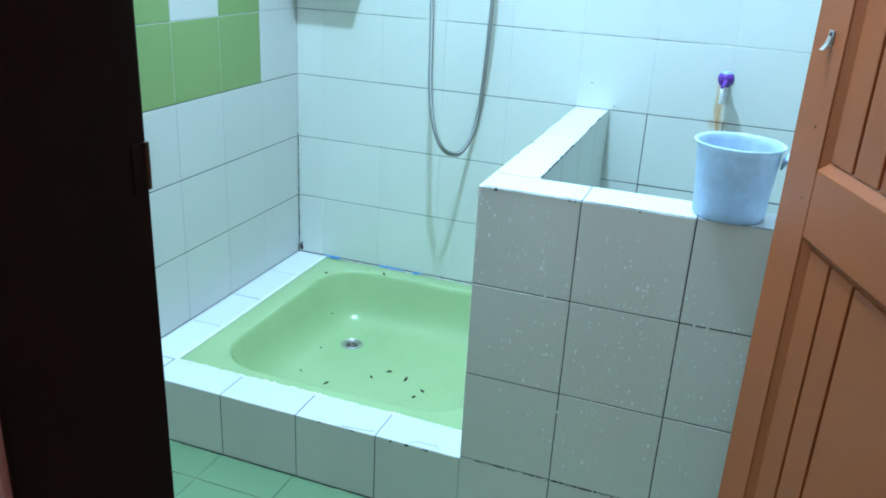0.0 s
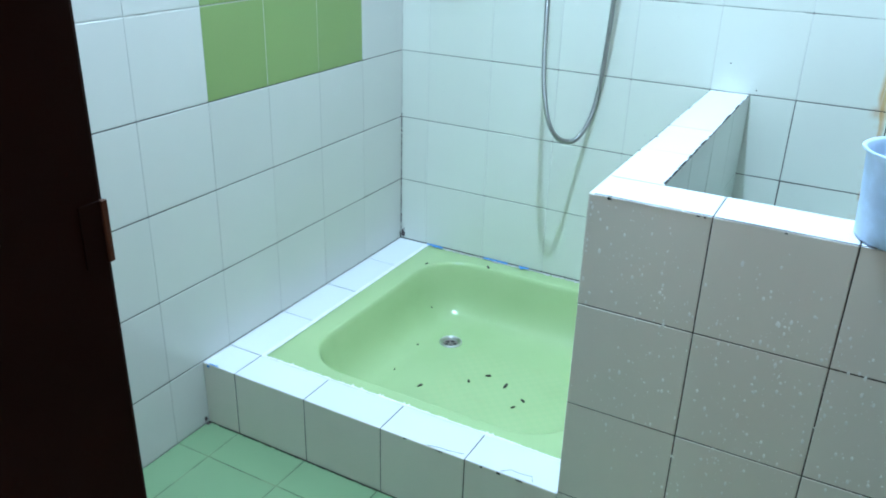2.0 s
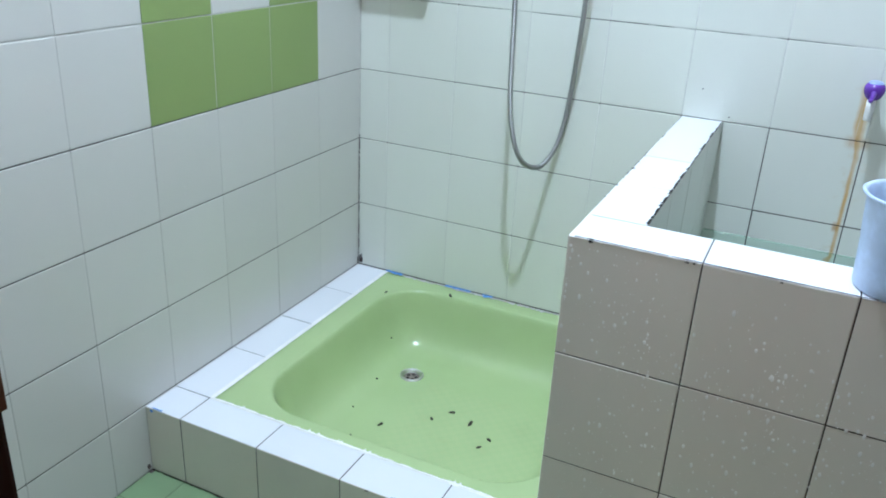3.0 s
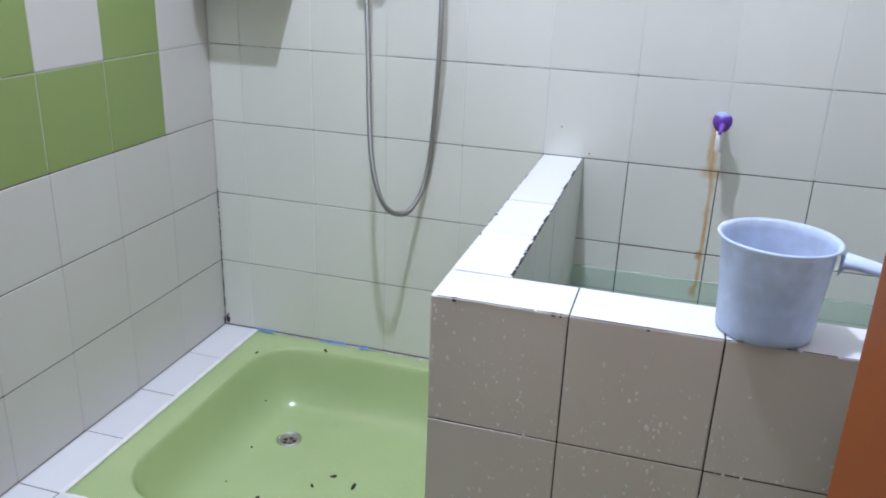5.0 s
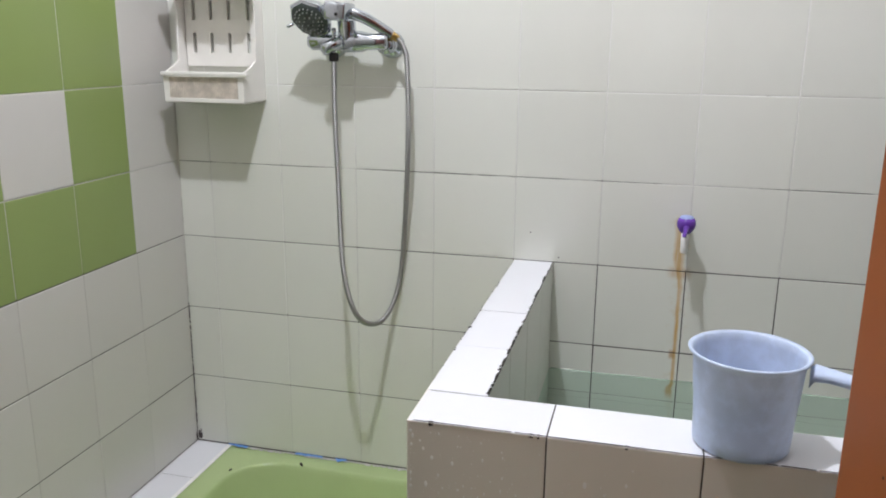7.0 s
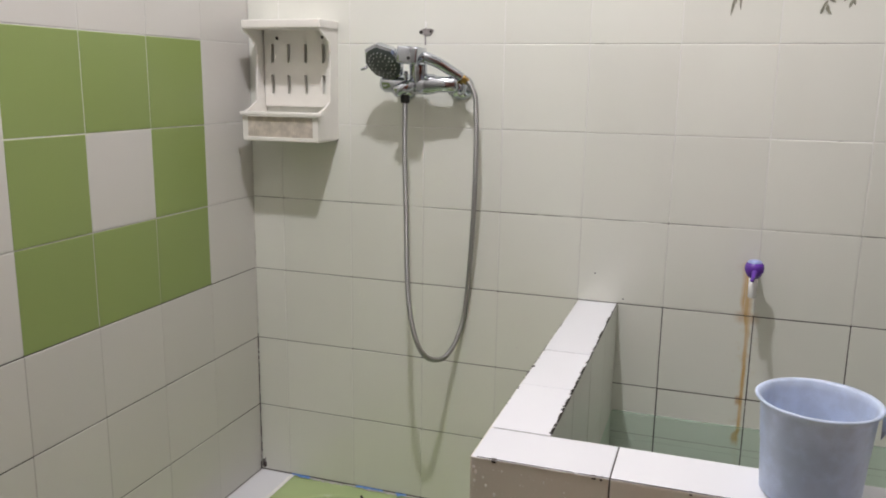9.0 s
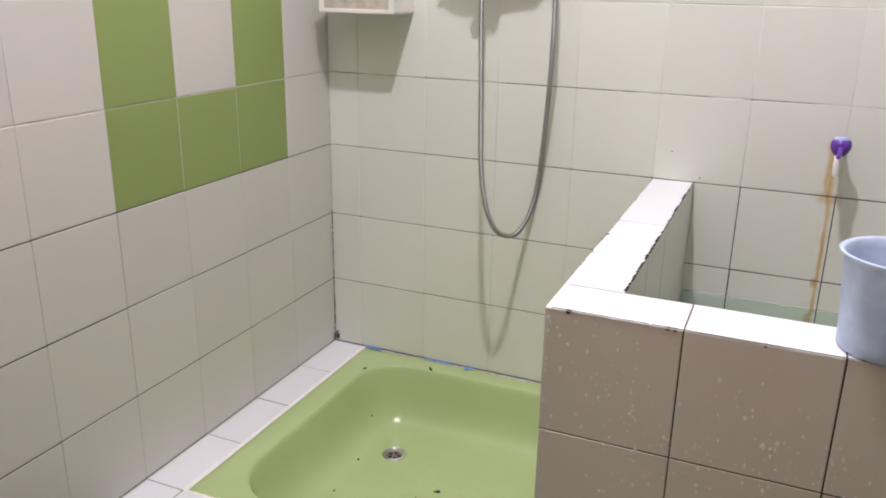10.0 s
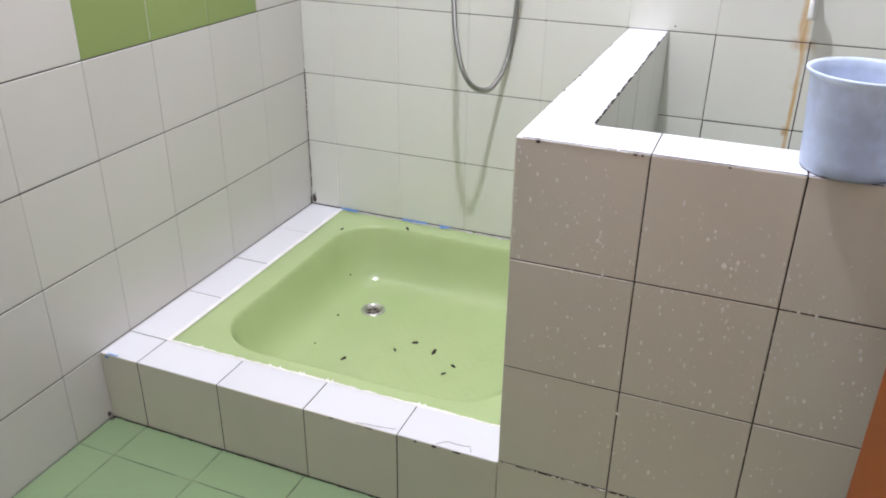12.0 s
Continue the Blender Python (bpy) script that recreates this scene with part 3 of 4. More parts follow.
# ---- tap ----
def tap():
    ob = thing("tap", "small purple and white plastic wall tap with a pale blue cap", "tap", (1.281, 0.0, 0.895))
    part("stem", tube([(0, 0.0, -0.006), (0, -0.03, -0.006), (0, -0.055, -0.006)], 0.0105, 16), M_PURPLE, ob, "purple stem", True)
    part("flange", lathe([(0, 0), (0.019, 0), (0.018, 0.003), (0.012, 0.006), (0, 0.006)], Matrix.Translation((0.001, 0, -0.012)) @ pose(0, 0, 0, 90, 0, 0), 22), M_RUST, ob, "rust-stained flange", True)
    body = [(0, -0.024), (0.008, -0.022), (0.0150, -0.015), (0.0192, -0.006), (0.0205, 0.001), (0.0195, 0.008), (0.0165, 0.013), (0.0155, 0.0135), (0, 0.0135)]
    part("body", lathe(body, Matrix.Translation((0, -0.065, 0.0)), 28), M_PURPLE, ob, "purple body", True)
    part("cap", lathe([(0.0150, 0.0130), (0.0146, 0.0155), (0.0115, 0.0180), (0.006, 0.0195), (0, 0.0198)], Matrix.Translation((0, -0.065, 0.0)), 24), M_SKY, ob, "pale blue cap", True)
    lever = add_tube(bmesh.new(), spline([(0, -0.080, -0.004), (-0.002, -0.095, -0.011), (-0.004, -0.110, -0.014), (-0.005, -0.124, -0.013)], 10), [0.0072, 0.0064, 0.0056, 0.0050, 0.0046, 0.0043, 0.0042, 0.0043, 0.0046, 0.0040], 12)
    part("lever", lever, M_PURPLE, ob, "purple lever", True)
    part("spout", lathe([(0, -0.020), (0.0088, -0.020), (0.0086, -0.040), (0.0080, -0.062), (0.0072, -0.0635), (0.0062, -0.062), (0.006, -0.052), (0, -0.052)], Matrix.Translation((-0.001, -0.070, 0.0)), 20), M_SPOUT, ob, "white spout", True)
    return ob


tap()


# ---- shower mixer ----
def shower_mixer():
    ob = thing("shower_mixer", "chrome wall-mounted shower mixer with hand shower and ribbed metal hose", "shower mixer", (0.53, 0.0, 1.255))
    ob_inv = ob.matrix_world.inverted()

    def put(name, bm, m, label="", smooth=True, parent=None, flat=0.80):
        bmesh.ops.scale(bm, vec=(1, flat, 1), verts=bm.verts)
        p = part(name, bm, m, parent or ob, label, smooth)
        if parent is None:
            p.matrix_parent_inverse = ob_inv
        return p

    for x in (0.455, 0.598):
        put("union", lathe([(0, 0), (0.031, 0), (0.030, 0.006), (0.020, 0.016), (0.016, 0.020), (0.016, 0.052), (0.021, 0.053), (0.021, 0.070), (0, 0.070)], Matrix.Translation((x, 0, 1.243)) @ pose(0, 0, 0, 90, 0, 0), 24), M_CHROME)
    put("body", lathe([(0, -0.112), (0.014, -0.110), (0.0205, -0.100), (0.0195, -0.072), (0.0190, -0.035), (0.0235, -0.022), (0.0245, 0.0), (0.0235, 0.022), (0.0190, 0.035), (0.0180, 0.078), (0.012, 0.084), (0, 0.085)], Matrix.Translation((0.525, -0.078, 1.250)) @ pose(0, 0, 0, 0, 90, 0), 28), M_CHROME)
    put("cartridge", lathe([(0.019, -0.008), (0.0215, 0.012), (0.0215, 0.034), (0.019, 0.044), (0.010, 0.048), (0, 0.049)], Matrix.Translation((0.512, -0.084, 1.262)) @ pose(0, 0, 0, 10, 0, 0), 24), M_CHROME)
    bracket = box(-0.025, 0.025, -0.064, 0.018, -0.020, 0.020, 0.006, 2)
    bmesh.ops.transform(bracket, matrix=Matrix.Translation((0.510, -0.112, 1.3145)) @ pose(0, 0, 0, 0, 5, 0), verts=bracket.verts)
    holder = put("holder", bracket, M_CHROME)
    put("screw", lathe([(0, 0.0016), (0.003, 0.0014), (0.0042, 0)], Matrix.Translation((0.514, -0.1758, 1.308)) @ pose(0, 0, 0, 90, 0, 0), 12), M_BLACK, parent=holder)
    put("spout", tube([(0.505, -0.080, 1.252), (0.488, -0.108, 1.244), (0.464, -0.126, 1.230)], [0.017, 0.015, 0.0125], 18), M_CHROME)
    put("diverter", lathe([(0, 0.030), (0.005, 0.029), (0.0055, 0.020), (0.004, 0.018), (0.004, 0)], Matrix.Translation((0.487, -0.108, 1.250)), 14), M_CHROME)
    put("outlet_nut", lathe([(0, 0), (0.0105, 0), (0.0115, 0.004), (0.0115, 0.016), (0.0100, 0.020), (0, 0.020)], Matrix.Translation((0.483, -0.100, 1.205)), 12), M_BLACK, "black hose nut")
    # the hand shower lies across the holder
    grip = put("shower_handle", tube(spline([(0.468, -0.112, 1.322), (0.510, -0.112, 1.318), (0.558, -0.100, 1.302), (0.600, -0.078, 1.276), (0.615, -0.070, 1.266)], 16), [0.015 - 0.0003 * k for k in range(16)], 16), M_CHROME)
    face_to = Vector((-0.12, -0.72, -0.62)).normalized()
    centre = Vector((0.438, -0.100, 1.300))
    m = Matrix.Translation(centre) @ face_to.to_track_quat("Z", "Y").to_matrix().to_4x4()
    put("shower_head", lathe([(0, -0.034), (0.018, -0.032), (0.042, -0.018), (0.052, -0.004), (0.053, 0.003), (0.048, 0.008), (0.045, 0.007), (0, 0.007)], m, 8), M_CHROME, smooth=False, flat=1.0)
    dial = put("spray_face", lathe([(0.0445, 0.0068), (0.0435, 0.0095), (0.020, 0.0115), (0, 0.0115)], m, 32), M_DIAL, "dark grey spray plate", flat=1.0)
    for ring, count in ((0.034, 20), (0.025, 14), (0.012, 6)):
        for k in range(count):
            a = 2 * math.pi * k / count
            put("nozzle", lathe([(0.0015, 0.008), (0.0012, 0.0140), (0, 0.0143)], m @ Matrix.Translation((ring * math.cos(a), ring * math.sin(a), 0)), 6), M_NOZZLE, parent=dial, flat=1.0)
    put("spray_lever", tube([centre + Vector((-0.046, 0.004, -0.012)), centre + Vector((-0.055, 0.003, -0.017)), centre + Vector((-0.061, 0.002, -0.019))], [0.0035, 0.004, 0.003], 10), M_CHROME, flat=1.0)
    put("hose_nut", tube([(0.611, -0.071, 1.268), (0.619, -0.070, 1.263), (0.631, -0.069, 1.256)], [0.0105, 0.0095, 0.0075], 14), M_BRASS, "brass hose nut")
    fine = spline([(0.629, -0.0555, 1.257), (0.643, -0.056, 1.238), (0.652, -0.057, 1.200), (0.654, -0.056, 1.040), (0.639, -0.029, 0.850), (0.622, -0.0085, 0.705), (0.606, -0.016, 0.622), (0.589, -0.058, 0.581), (0.578, -0.114, 0.587),
                   (0.566, -0.156, 0.611), (0.550, -0.170, 0.650), (0.534, -0.168, 0.710), (0.520, -0.154, 0.789), (0.507, -0.130, 0.934), (0.496, -0.114, 1.09), (0.483, -0.080, 1.208)], 900)
    run = even(fine, 0.0013)
    put("hose", tube(run, [0.0060 + 0.0009 * math.sin(math.pi / 2 * k) for k in range(len(run))], 10), M_HOSE, "ribbed grey metal hose", flat=1.0)
    ob.location = (ob.location.x - 0.010, 0.0, ob.location.z + 0.025)
    return ob


shower_mixer()


# ---- soap rack ----
def soap_rack():
    X0, X1, Z0, Z1, D = 0.042, 0.262, 1.128, 1.424, 0.112
    ob = thing("soap_rack", "white plastic wall soap rack with slotted back and tray", "soap rack", (0.147, 0.0, Z0))
    inv = ob.matrix_world.inverted()

    def put(name, bm, m=M_SOAP, label=""):
        p = part(name, bm, m, ob, label)
        p.matrix_parent_inverse = inv
        return p

    put("top_shelf", box(X0 + 0.004, X1, -D + 0.008, -0.001, Z1 - 0.020, Z1, 0.003))
    # slotted back: strips between two rows of slots
    a, b, y0, y1 = X0 + 0.012, X1 - 0.008, -0.012, -0.004
    levels = [Z0 + 0.085, 1.245, 1.292, 1.323, 1.369, Z1 - 0.018]
    slots = [0.078, 0.125, 0.174, 0.225]
    edges = [a] + [v for c in slots for v in (c - 0.0050, c + 0.0050)] + [b]
    back = bmesh.new()
    grid = [[back.verts.new((x, y0, z)) for z in levels] for x in edges]
    for i in range(len(edges) - 1):
        for j in range(len(levels) - 1):
            if not (i % 2 and j % 2):
                back.faces.new((grid[i][j], grid[i + 1][j], grid[i + 1][j + 1], grid[i][j + 1]))
    thick = bmesh.ops.extrude_face_region(back, geom=back.faces[:])["geom"]
    for v in thick:
        if isinstance(v, bmesh.types.BMVert):
            v.co.y = y1
    bmesh.ops.recalc_face_normals(back, faces=back.faces)
    put("slotted_back", back)
    # shaped cheeks: deep at the shelf and the tray, shallow between
    for x in (X0 + 0.006, X1 - 0.006):
        bm = bmesh.new()
        outline = [(0, Z0 + 0.004), (-D + 0.004, Z0 + 0.006), (-D, Z0 + 0.070), (-0.070, Z0 + 0.086), (-0.046, Z0 + 0.098), (-0.038, Z1 - 0.080), (-0.046, Z1 - 0.052), (-D + 0.010, Z1 - 0.022), (0, Z1 - 0.012)]
        faces = [[bm.verts.new((x + s * 0.0025, y, z)) for y, z in outline] for s in (-1, 1)]
        bm.faces.new(faces[0])
        bm.faces.new(faces[1][::-1])
        for k in range(len(outline)):
            j = (k + 1) % len(outline)
            bm.faces.new((faces[0][k], faces[0][j], faces[1][j], faces[1][k]))
        bmesh.ops.recalc_face_normals(bm, faces=bm.faces)
        put("cheek", bm)
    put("tray_floor", box(X0 + 0.008, X1 - 0.008, -D + 0.004, -0.002, Z0, Z0 + 0.006, 0.001))
    front = bmesh.new()
    add_box(front, X0 + 0.006, X1 - 0.004, -D - 0.002, -D + 0.002, Z0 + 0.002, Z0 + 0.012, 0.0015)
    add_box(front, X0 + 0.006, X0 + 0.020, -D - 0.002, -D + 0.002, Z0 + 0.011, Z0 + 0.062)
    add_box(front, X1 - 0.018, X1 - 0.004, -D - 0.002, -D + 0.002, Z0 + 0.011, Z0 + 0.062)
    put("tray_front", front)
    n = 34
    for k in range(n):
        x = X0 + 0.022 + (X1 - X0 - 0.042) * k / (n - 1)
        put("tray_bar", box(x - 0.0021, x + 0.0021, -D - 0.0005, -D + 0.001, Z0 + 0.011, Z0 + 0.062), M_BAR)
    put("scum_film", box(X0 + 0.021, X1 - 0.019, -D + 0.0012, -D + 0.0018, Z0 + 0.011, Z0 + 0.061), M_SCUM, "soap scum behind the bars")
    put("tray_lip", box(X0 + 0.002, X1 + 0.009, -D - 0.010, -D + 0.006, Z0 + 0.064, Z0 + 0.074, 0.003))
    put("tray_shelf", box(X0 + 0.010, X1 - 0.010, -D + 0.006, -0.010, Z0 + 0.050, Z0 + 0.054))
    for x, z in ((X0 + 0.050, Z1 - 0.040), (X1 - 0.040, Z1 - 0.038), (X0 - 0.001, Z1 - 0.034)):
        put("screw", lathe([(0, 0.004), (0.003, 0.003), (0.0042, 0)], Matrix.Translation((x, y0, z)) @ pose(0, 0, 0, 90, 0, 0), 10), M_BLACK)
    return ob


soap_rack()


# ---- old screw holes in the wall ----
def wall_scar():
    ob = thing("wall_scar", "two old screw holes in a chipped grey patch of tile", "wall damage", (0.495, 0.0, 1.398))
    bm = bmesh.new()
    ring = []
    for k in range(18):
        a = 2 * math.pi * k / 18
        ring.append((0.004 + 0.0135 * math.cos(a) * (1 + 0.2 * math.sin(3 * a)), 0.0105 * math.sin(a) * (1 + 0.25 * math.cos(2 * a))))
    front = [bm.verts.new((x, -0.0016, z)) for x, z in ring]
    back = [bm.verts.new((x * 1.05, 0.0, z * 1.05)) for x, z in ring]
    bm.faces.new(front)
    for k in range(18):
        j = (k + 1) % 18
        bm.faces.new((front[k], back[k], back[j], front[j]))
    bmesh.ops.recalc_face_normals(bm, faces=bm.faces)
    part("patch", bm, M_SCAR, ob, "grey chipped patch")
    for x, z, r in ((-0.0125, 0.0, 0.0048), (0.0125, 0.0015, 0.0034)):
        part("hole", lathe([(r, 0), (r * 0.9, 0.0026), (0, 0.0030)], Matrix.Translation((x, 0, z)) @ pose(0, 0, 0, 90, 0, 0), 12), M_MOULD, ob)
    part("crack", box(-0.0022, 0.0002, -0.0022, 0.0, -0.030, 0.012), M_SCAR, ob)
    part("plug", box(-0.0026, 0.0018, -0.0026, 0.0, 0.010, 0.024), M_CAULK, ob, "pale filler")


wall_scar()


# ---- dirt, sealant, litter ----
corner = box(0.0, 0.0032, -0.0032, 0.0, 0.60, 2.50, 0.0012, 1)
tagged(mesh_object("trim", corner, M_SEAM), "pale cement seam in the wall corner", "seam", kind="structure")


def edge_crack(name, points, label):
    """A hair-thin crack in the curb's edge tiles."""
    bm = tube([(x, y, CURB_Z + 0.0012) for x, y in points], 0.0004, 5)
    tagged(mesh_object(name, bm, M_MOULD), label, "crack")


edge_crack("edge_crack", [(0.612, -0.891), (0.632, -0.887), (0.660, -0.885), (0.690, -0.879)], "hairline crack in a curb edge tile")
edge_crack("edge_crack", [(0.775, -0.888), (0.792, -0.874), (0.812, -0.876), (0.835, -0.872), (0.842, -0.887)], "outlined chip in a curb edge tile")
def ragged(name, start, end, low, high, material, label, category, side, up=(0, 0, 1), lift=0.0011, sink=-0.0002, gap=0.004, seed=1, holes=0.0, wild=0.05):
    """A strip of uneven width beside a line, its pieces broken here and there."""
    r = random.Random(seed)
    a, b, s, u = Vector(start), Vector(end), Vector(side), Vector(up)
    n = max(int((b - a).length / gap), 2)
    bm, prev, width = bmesh.new(), None, low
    for k in range(n + 1):
        p = a.lerp(b, k / n)
        width = min(max(width + r.uniform(-0.5, 0.5) * (high - low), low), high)
        if r.random() < wild:
            width = high * 1.5
        row = [bm.verts.new(p + u * 0.0002 - s * 0.0004), bm.verts.new(p + u * lift + s * width * 0.3), bm.verts.new(p - u * sink + s * width)]
        if prev and r.random() >= holes:
            for i in (0, 1):
                bm.faces.new((prev[i], row[i], row[i + 1], prev[i + 1]))
        prev = row
    bmesh.ops.recalc_face_normals(bm, faces=bm.faces)
    return tagged(mesh_object(name, bm, material), label, category, kind="stuff")


E = 0.0004
ragged("mould_line", (IN_X, IN_Y, TANK_Z + E), (IN_X, 0, TANK_Z + E), 0.001, 0.0042, M_MOULD, "black ragged chips along the tank's inner rim", "mould", (-1, 0, 0), seed=3, holes=0.12)
ragged("mould_line", (TANK_X + 0.01, TANK_Y, TANK_Z + E), (XR, TANK_Y, TANK_Z + E), 0.0003, 0.0010, M_MOULD, "thin black line along the tank's front edge", "mould", (0, 1, 0), seed=4, holes=0.06)
ragged("caulk_line", (PAN[0] - 0.0045, PAN[2], CURB_Z + E), (PAN[0] - 0.0045, -0.002, CURB_Z + E), 0.0105, 0.0114, M_CAULK, "white sealant along the tray", "sealant", (1, 0, 0), lift=0.0014, sink=0.0008, gap=0.030, seed=5, wild=0.0)
ragged("caulk_line", (PAN[0], PAN[2] - 0.003, CURB_Z + E), (PAN[1], PAN[2] - 0.003, CURB_Z + E), 0.0075, 0.0105, M_CAULK, "white sealant along the tray", "sealant", (0, 1, 0), lift=0.0018, sink=0.0008, seed=6)
ragged("caulk_line", (PAN[0], -0.001, 0.1665), (PAN[1], -0.001, 0.1665), 0.002, 0.008, M_SEAM, "broken yellowed sealant along the wall", "sealant", (0, -1, 0), lift=0.003, sink=0.0006, seed=7, holes=0.12)
ragged("mould_line", (TANK_X + 0.0006, -0.760, TANK_Z + E), (TANK_X + 0.0006, -0.02, TANK_Z + E), 0.0004, 0.0016, M_MOULD, "black specks along the tank's outer rim", "mould", (1, 0, 0), seed=8, holes=0.72)
for x0, x1 in ((0.099, 0.158), (0.302, 0.383), (0.420, 0.452)):
    ragged("blue_film", (x0, -0.001, CURB_Z + 0.0012), (x1, -0.001, CURB_Z + 0.0012), 0.004, 0.010, M_TAPE, "scrap of blue film on the tray's rim", "film scrap", (0, -1, 0), lift=0.003, seed=int(x0 * 1000))
ragged("mould_line", (0.0012, -0.003, CURB_Z), (0.0012, -0.003, 0.58), 0.0005, 0.0026, M_DAMP, "mould in the corner joint", "mould", (1, 0, 0), up=(0, -1, 0), seed=12, holes=0.2)
ragged("mould_line", (TANK_X + 0.002, CURB_Y - E, 0.171), (XR, CURB_Y - E, 0.171), 0.0005, 0.003, M_MOULD, "dark joint on the tank", "mould", (0, 0, 1), up=(0, -1, 0), seed=14, holes=0.4)
ragged("mould_line", (0.004, CURB_Y - 0.002, 0.0012), (TANK_X, CURB_Y - 0.002, 0.0012), 0.0003, 0.0018, M_MOULD, "dirt along the curb's foot", "mould", (0, -1, 0), seed=15, holes=0.25)
ragged("blue_film", (0.020, CURB_Y + 0.001, CURB_Z + 0.0008), (0.045, CURB_Y + 0.001, CURB_Z + 0.0008), 0.003, 0.007, M_TAPE, "scrap of blue film on the curb", "film scrap", (0, 1, 0), seed=16)


def blotch(x, y, z, wide, high, side, seed, material=None, name="mould_patch", label="dark mould patch in a tile corner", category="mould"):
    """A thin uneven patch that lies on a surface with the normal side."""
    r = random.Random(seed)
    nrm = Vector(side)
    u = Vector((0, 0, 1)) if abs(nrm.z) < 0.5 else Vector((0, 1, 0))
    t = u.cross(nrm)
    bm = bmesh.new()
    ring = []
    for k in range(16):
        a, f = 2 * math.pi * k / 16, r.uniform(0.55, 1.1)
        ring.append(bm.verts.new(t * (wide * f * math.cos(a)) + u * (high * f * math.sin(a))))
    mid = bm.verts.new(nrm * 0.0008)
    for k in range(16):
        bm.faces.new((ring[k], ring[(k + 1) % 16], mid))
    ob = mesh_object(name, bm, material or (M_DAMP if name == "mould_patch" else M_MOULD))
    ob.location = Vector((x, y, z)) + nrm * 0.0006
    return tagged(ob, label, category)


blotch(0.0, -0.006, 0.183, 0.005, 0.014, (1, 0, 0), 1)
blotch(0.008, 0.0, 0.186, 0.007, 0.016, (0, -1, 0), 2)
blotch(0.012, 0.0, 0.200, 0.002, 0.008, (0, -1, 0), 3)
blotch(0.0, CURB_Y - 0.008, 0.012, 0.006, 0.010, (1, 0, 0), 4)
blotch(0.006, CURB_Y - 0.008, 0.0, 0.006, 0.008, (0, 0, 1), 5)
for k, (x, w, h) in enumerate(((0.928, 0.0045, 0.0022), (1.066, 0.004, 0.0015), (1.076, 0.002, 0.002), (1.190, 0.003, 0.0015))):
    blotch(x, TANK_Y, TANK_Z - 0.003, w, h, (0, -1, 0), 10 + k, label="chipped dark edge of a tank tile", name="tile_chip", category="chip")
    blotch(x, TANK_Y + 0.002, TANK_Z, w, h, (0, 0, 1), 20 + k, label="chipped dark edge of a tank tile", name="tile_chip", category="chip")
for k, (y, w, h) in enumerate(((-0.502, 0.006, 0.004), (-0.405, 0.004, 0.0025), (-0.455, 0.003, 0.002), (-0.235, 0.003, 0.002), (-0.62, 0.003, 0.002))):
    blotch(TANK_X + 0.0025, y, TANK_Z, h, w, (0, 0, 1), 50 + k, label="chipped dark edge of a tank tile", name="tile_chip", category="chip")
for k, (x, w, h) in enumerate(((0.560, 0.006, 0.0018), (0.640, 0.012, 0.0015), (0.735, 0.004, 0.0025), (0.772, 0.006, 0.003), (0.815, 0.010, 0.002))):
    blotch(x, CURB_Y, CURB_Z - 0.003, w, h, (0, -1, 0), 30 + k, label="chipped dark edge of a curb tile", name="tile_chip", category="chip")
blotch(0.018, CURB_Y, CURB_Z - 0.006, 0.006, 0.004, (0, -1, 0), 41, M_TAPE, "blue_film", "scrap of blue film on the curb", "film scrap")


def litter(x, y, length, turn, seed):
    r = random.Random(seed)
    z = tray_height(x, y) + 0.0012
    bm, n = bmesh.new(), 10
    top = []
    for k in range(n):
        a = 2 * math.pi * k / n
        rad = length * 0.5 * r.uniform(0.75, 1.1)
        top.append(bm.verts.new((rad * math.cos(a), rad * 0.42 * math.sin(a), 0.0015 * r.random() + 0.001 * math.cos(a))))
    mid = bm.verts.new((0, 0, 0.0028))
    for k in range(n):
        bm.faces.new((top[k], top[(k + 1) % n], mid))
    low = bmesh.ops.extrude_edge_only(bm, edges=[e for e in bm.edges if len(e.link_faces) == 1])["geom"]
    for v in low:
        if isinstance(v, bmesh.types.BMVert):
            v.co.z = -0.0012
    ob = mesh_object("leaf_scrap", bm, M_LEAF)
    ob.matrix_world = pose(x, y, z, 0, 0, turn)
    tagged(ob, "small dark scrap of leaf lying in the tray", "leaf scrap", "scraps in the tray")


LITTER = [(0.257, -0.325, 0.006), (0.368, -0.5, 0.013), (0.469, -0.415, 0.011), (0.502, -0.364, 0.015), (0.563, -0.386, 0.018), (0.631, -0.427, 0.014), (0.62, -0.466, 0.01), (0.329, -0.577, 0.008), (0.27, -0.469, 0.004), (0.168, -0.123, 0.009), (0.338, -0.046, 0.014), (0.213, -0.167, 0.005)]


for k, (x, y, length) in enumerate(LITTER):
    litter(x, y, length * 1.4, (k * 67) % 180, 40 + k)


def spots(name, count, seed, place, normal, label, low=0.0008, high=0.0026, material=None):
    """Dried drops as low domes, a little longer than wide."""
    r = random.Random(seed)
    bm = bmesh.new()
    u = Vector((0, 0, 1))
    nrm = Vector(normal)
    s = u.cross(nrm)
    for _ in range(count):
        p = Vector(place(r))
        a = low + (high - low) * r.random() ** 3
        b = a * r.uniform(1.0, 2.2)
        ring = [bm.verts.new(p + s * (a * math.cos(t)) + u * (b * math.sin(t)) + nrm * 0.0004) for t in (2 * math.pi * k / 7 for k in range(7))]
        tip = bm.verts.new(p + nrm * (0.0006 + a * 0.35))
        for k in range(7):
            bm.faces.new((ring[k], ring[(k + 1) % 7], tip))
    bmesh.ops.recalc_face_normals(bm, faces=bm.faces)
    return tagged(mesh_object(name, bm, material or M_SPOT, smooth=True), label, "water spots", kind="stuff")


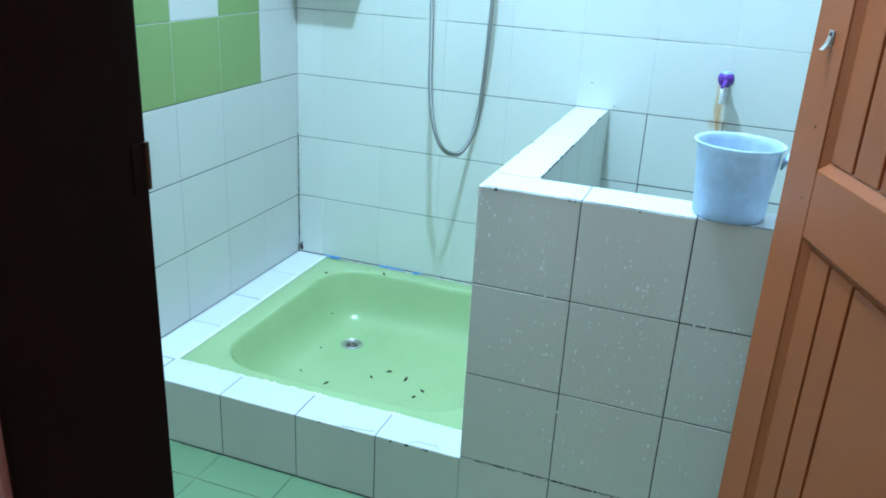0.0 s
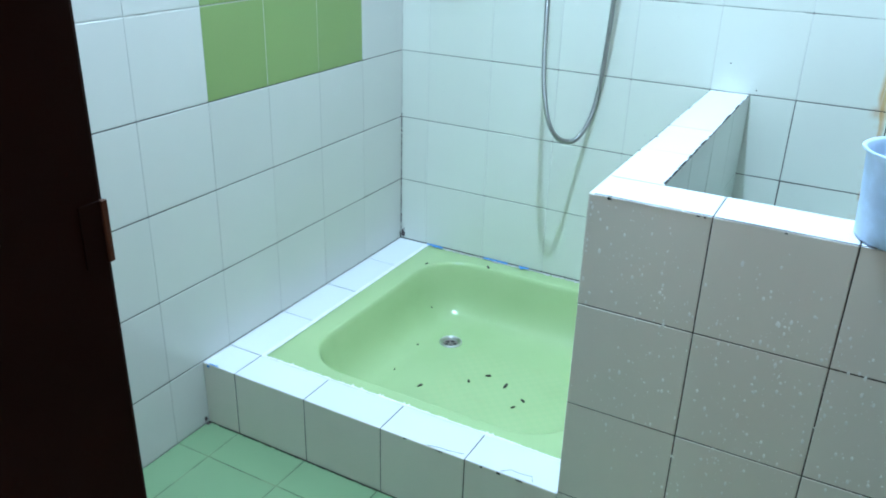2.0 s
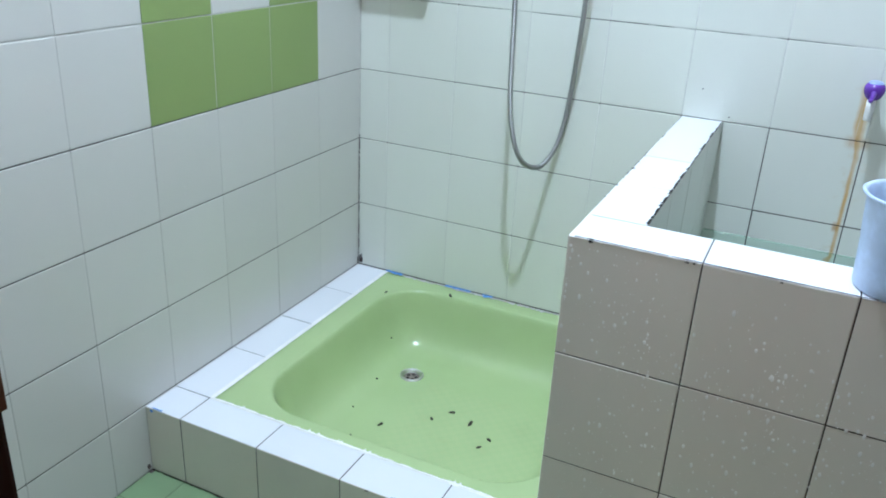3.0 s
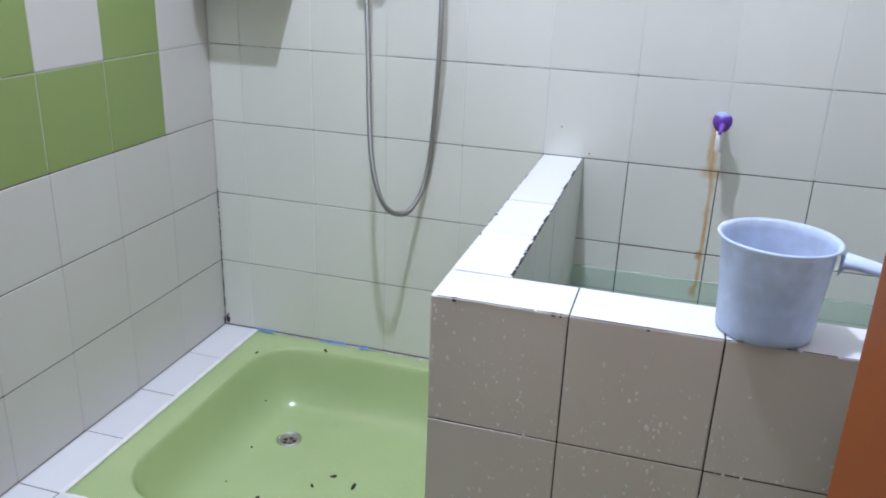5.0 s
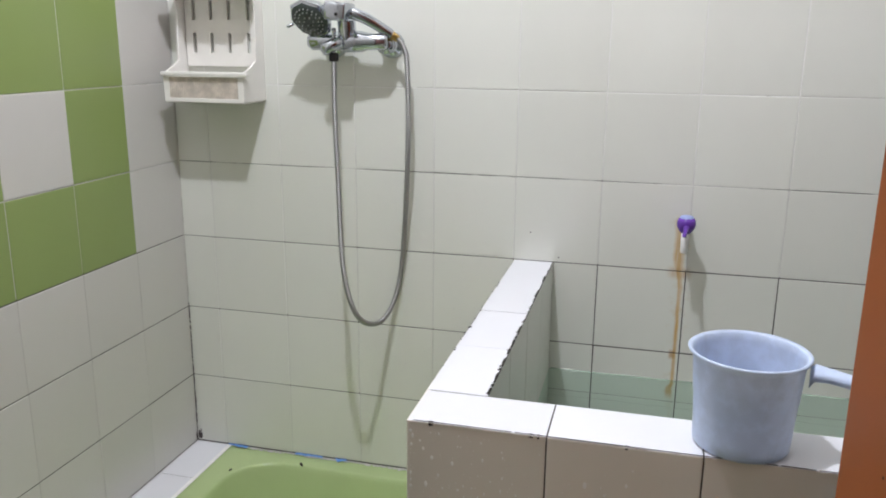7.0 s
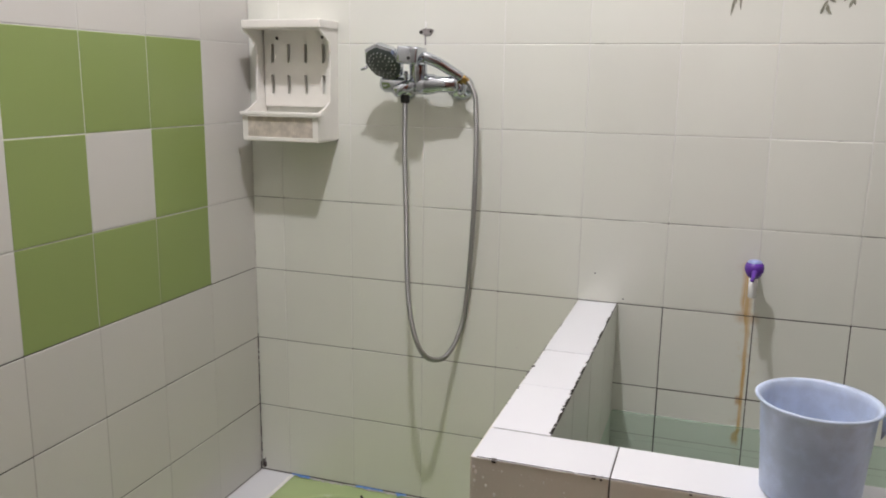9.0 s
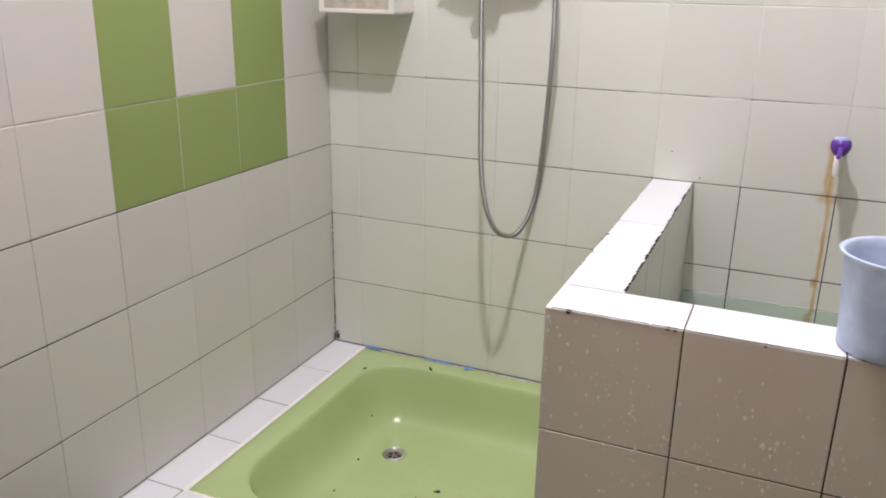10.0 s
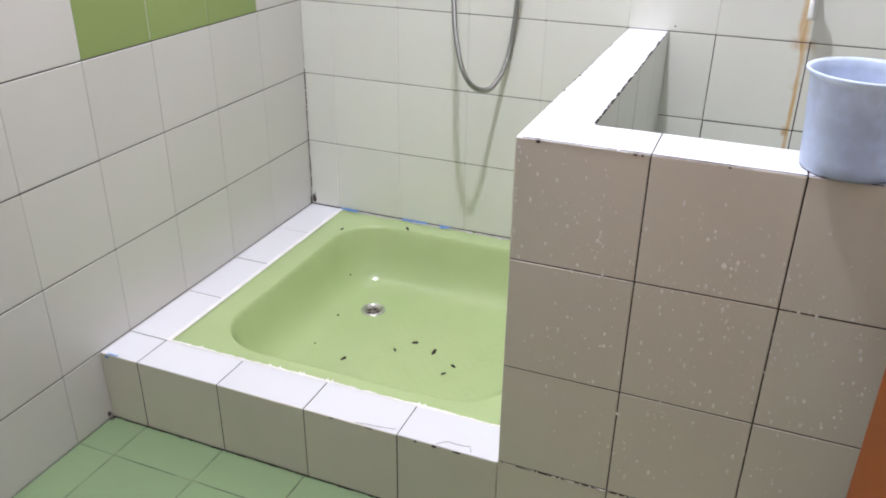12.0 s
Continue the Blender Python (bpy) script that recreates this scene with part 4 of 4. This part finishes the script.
def tank_spot(r):
    c = r.choice(((0.93, 0.70), (1.00, 0.66), (1.04, 0.58), (1.02, 0.45), (0.97, 0.40), (1.17, 0.62), (1.22, 0.55), (1.25, 0.60), (1.22, 0.42), (1.16, 0.36), (1.10, 0.25), (1.32, 0.55), (1.38, 0.45), (1.30, 0.30), (1.45, 0.60)))
    return min(max(r.gauss(c[0], 0.05), 0.90), 1.9), TANK_Y - 0.0004, min(max(r.gauss(c[1], 0.06), 0.03), 0.755)


spots("water_spots", 950, 21, tank_spot, (0, -1, 0), "dried water spots on the tank's tiles, whitened for their glint", 0.0005, 0.0026)
spots("water_spots", 260, 22, lambda r: (0.0004, min(r.gauss(-0.55, 0.28), -0.02), min(max(r.gauss(0.58, 0.12), 0.2), 0.76)), (1, 0, 0), "small drops on the wall tiles", 0.0005, 0.0013, M_DROP)
spots("water_spots", 120, 23, lambda r: (r.gauss(0.62, 0.13), -0.0004, min(max(r.gauss(0.60, 0.14), 0.2), 1.0)), (0, -1, 0), "small drops on the wall tiles", 0.0005, 0.0012, M_DROP)
spots("water_spots", 110, 24, lambda r: (0.0004, r.gauss(-0.66, 0.10), min(max(r.gauss(0.665, 0.05), 0.55), 0.765)), (1, 0, 0), "cluster of drops on the wall tiles", 0.0006, 0.0016, M_DROP)
for x, z in ((0.931, 0.839), (1.000, 0.782)):
    o = mesh_object("wall_stain", lathe([(0, 0.0008), (0.0013, 0.0006), (0.0018, 0)], Matrix.Translation((x, -0.0006, z)) @ pose(0, 0, 0, 90, 0, 0), 9), M_MOULD)
    tagged(o, "small dark speck on a wall tile", "stain")


# ---- printed flowers on the upper tiles ----
def add_leaf(bm, x, z, length, width, turn, y=-0.0010):
    c, s = math.cos(radians(turn)), math.sin(radians(turn))
    shape = [(0, 0), (0.3, 0.8), (0.6, 0.9), (0.85, 0.5), (1, 0), (0.85, -0.5), (0.6, -0.9), (0.3, -0.8)]
    v = [bm.verts.new((x + c * a * length - s * b * width / 2, y, z + s * a * length + c * b * width / 2)) for a, b in shape]
    bm.faces.new(v)


def flower_print():
    ob = thing("flower_print", "printed hanging flowers and leaves on wall tiles", "tile print", (1.27, 0.0, 1.40))
    inv = ob.matrix_world.inverted()
    r = random.Random(5)
    fern, petal, stem = bmesh.new(), bmesh.new(), bmesh.new()
    add_leaf(stem, 1.148, 1.56, 0.088, 0.013, -90)
    add_leaf(stem, 1.165, 1.55, 0.055, 0.011, -86, -0.0008)
    for k in range(9):
        add_leaf(fern, 1.203 + r.uniform(-0.006, 0.010), 1.553 - 0.012 * k, 0.052, 0.006, -90 + r.uniform(-17, 17), -0.0008 - 0.00005 * k)
    for k in range(5):
        add_leaf(fern, 1.225 + 0.008 * k, 1.505 + r.uniform(-0.006, 0.012), 0.018, 0.006, r.uniform(-150, -30), -0.0008 - 0.00005 * k)
    for cx, cz, n in ((1.338, 1.479, 5), (1.374, 1.431, 5), (1.420, 1.453, 6), (1.412, 1.494, 5), (1.350, 1.502, 5), (1.433, 1.519, 4)):
        for k in range(n):
            add_leaf(fern, cx + r.uniform(-0.004, 0.004), cz + 0.010 - 0.005 * k, 0.020, 0.0065, -90 + (-1) ** k * r.uniform(18, 60), -0.0007 - 0.00004 * k)
    for cx, cz, size in ((1.362, 1.440, 0.020), (1.384, 1.438, 0.020), (1.372, 1.462, 0.020), (1.360, 1.485, 0.021), (1.388, 1.488, 0.022), (1.370, 1.424, 0.013), (1.375, 1.512, 0.024), (1.400, 1.505, 0.02)):
        for k in range(5):
            add_leaf(petal, cx + 0.005, cz + 0.022, size, size * 0.75, 72 * k + r.uniform(0, 40), -0.0011 - 0.00005 * k)
    for name, bm, m in (("fern_leaves", fern, M_FERN), ("petals", petal, M_PETAL), ("stem", stem, M_STEM)):
        part(name, bm, m, ob).matrix_parent_inverse = inv
    ob.location.z += 0.022


flower_print()


# ---- wall and floor tiles ----
for x, w in spans(cuts(0.0, XR, COLX, TILE)):
    for z, h in spans(cuts(0.0, ZC, ROWZ, TILE)):
        if z < 0.16 and x < TANK_X:
            continue
        lay(wall_back, M_BACK, (x, 0.0, z), (1, 0, 0), (0, 0, 1), w, h)
for y, w in spans(cuts(YF + 0.006, 0.0, COLY, PITCHY)):
    for z, h in spans(cuts(0.0, ZC, ROWZ, TILE)):
        ring = -0.80 < y < -0.21 and 0.77 < z < 1.37 and not (-0.60 < y < -0.41 and 0.97 < z < 1.17)
        lay(wall_left, M_GREEN if ring else M_LEFT_SHADED, (0.0, y, z), (0, 1, 0), (0, 0, 1), w, h, level=0.0024)
for x, w in spans(cuts(0.0, XR, 0.094, 0.198)):
    for y, h in spans(cuts(YF - 0.15, CURB_Y, -0.993, 0.2)):
        lay(floor, M_FLOOR, (x, y, 0.0), (1, 0, 0), (0, 1, 0), w, h)
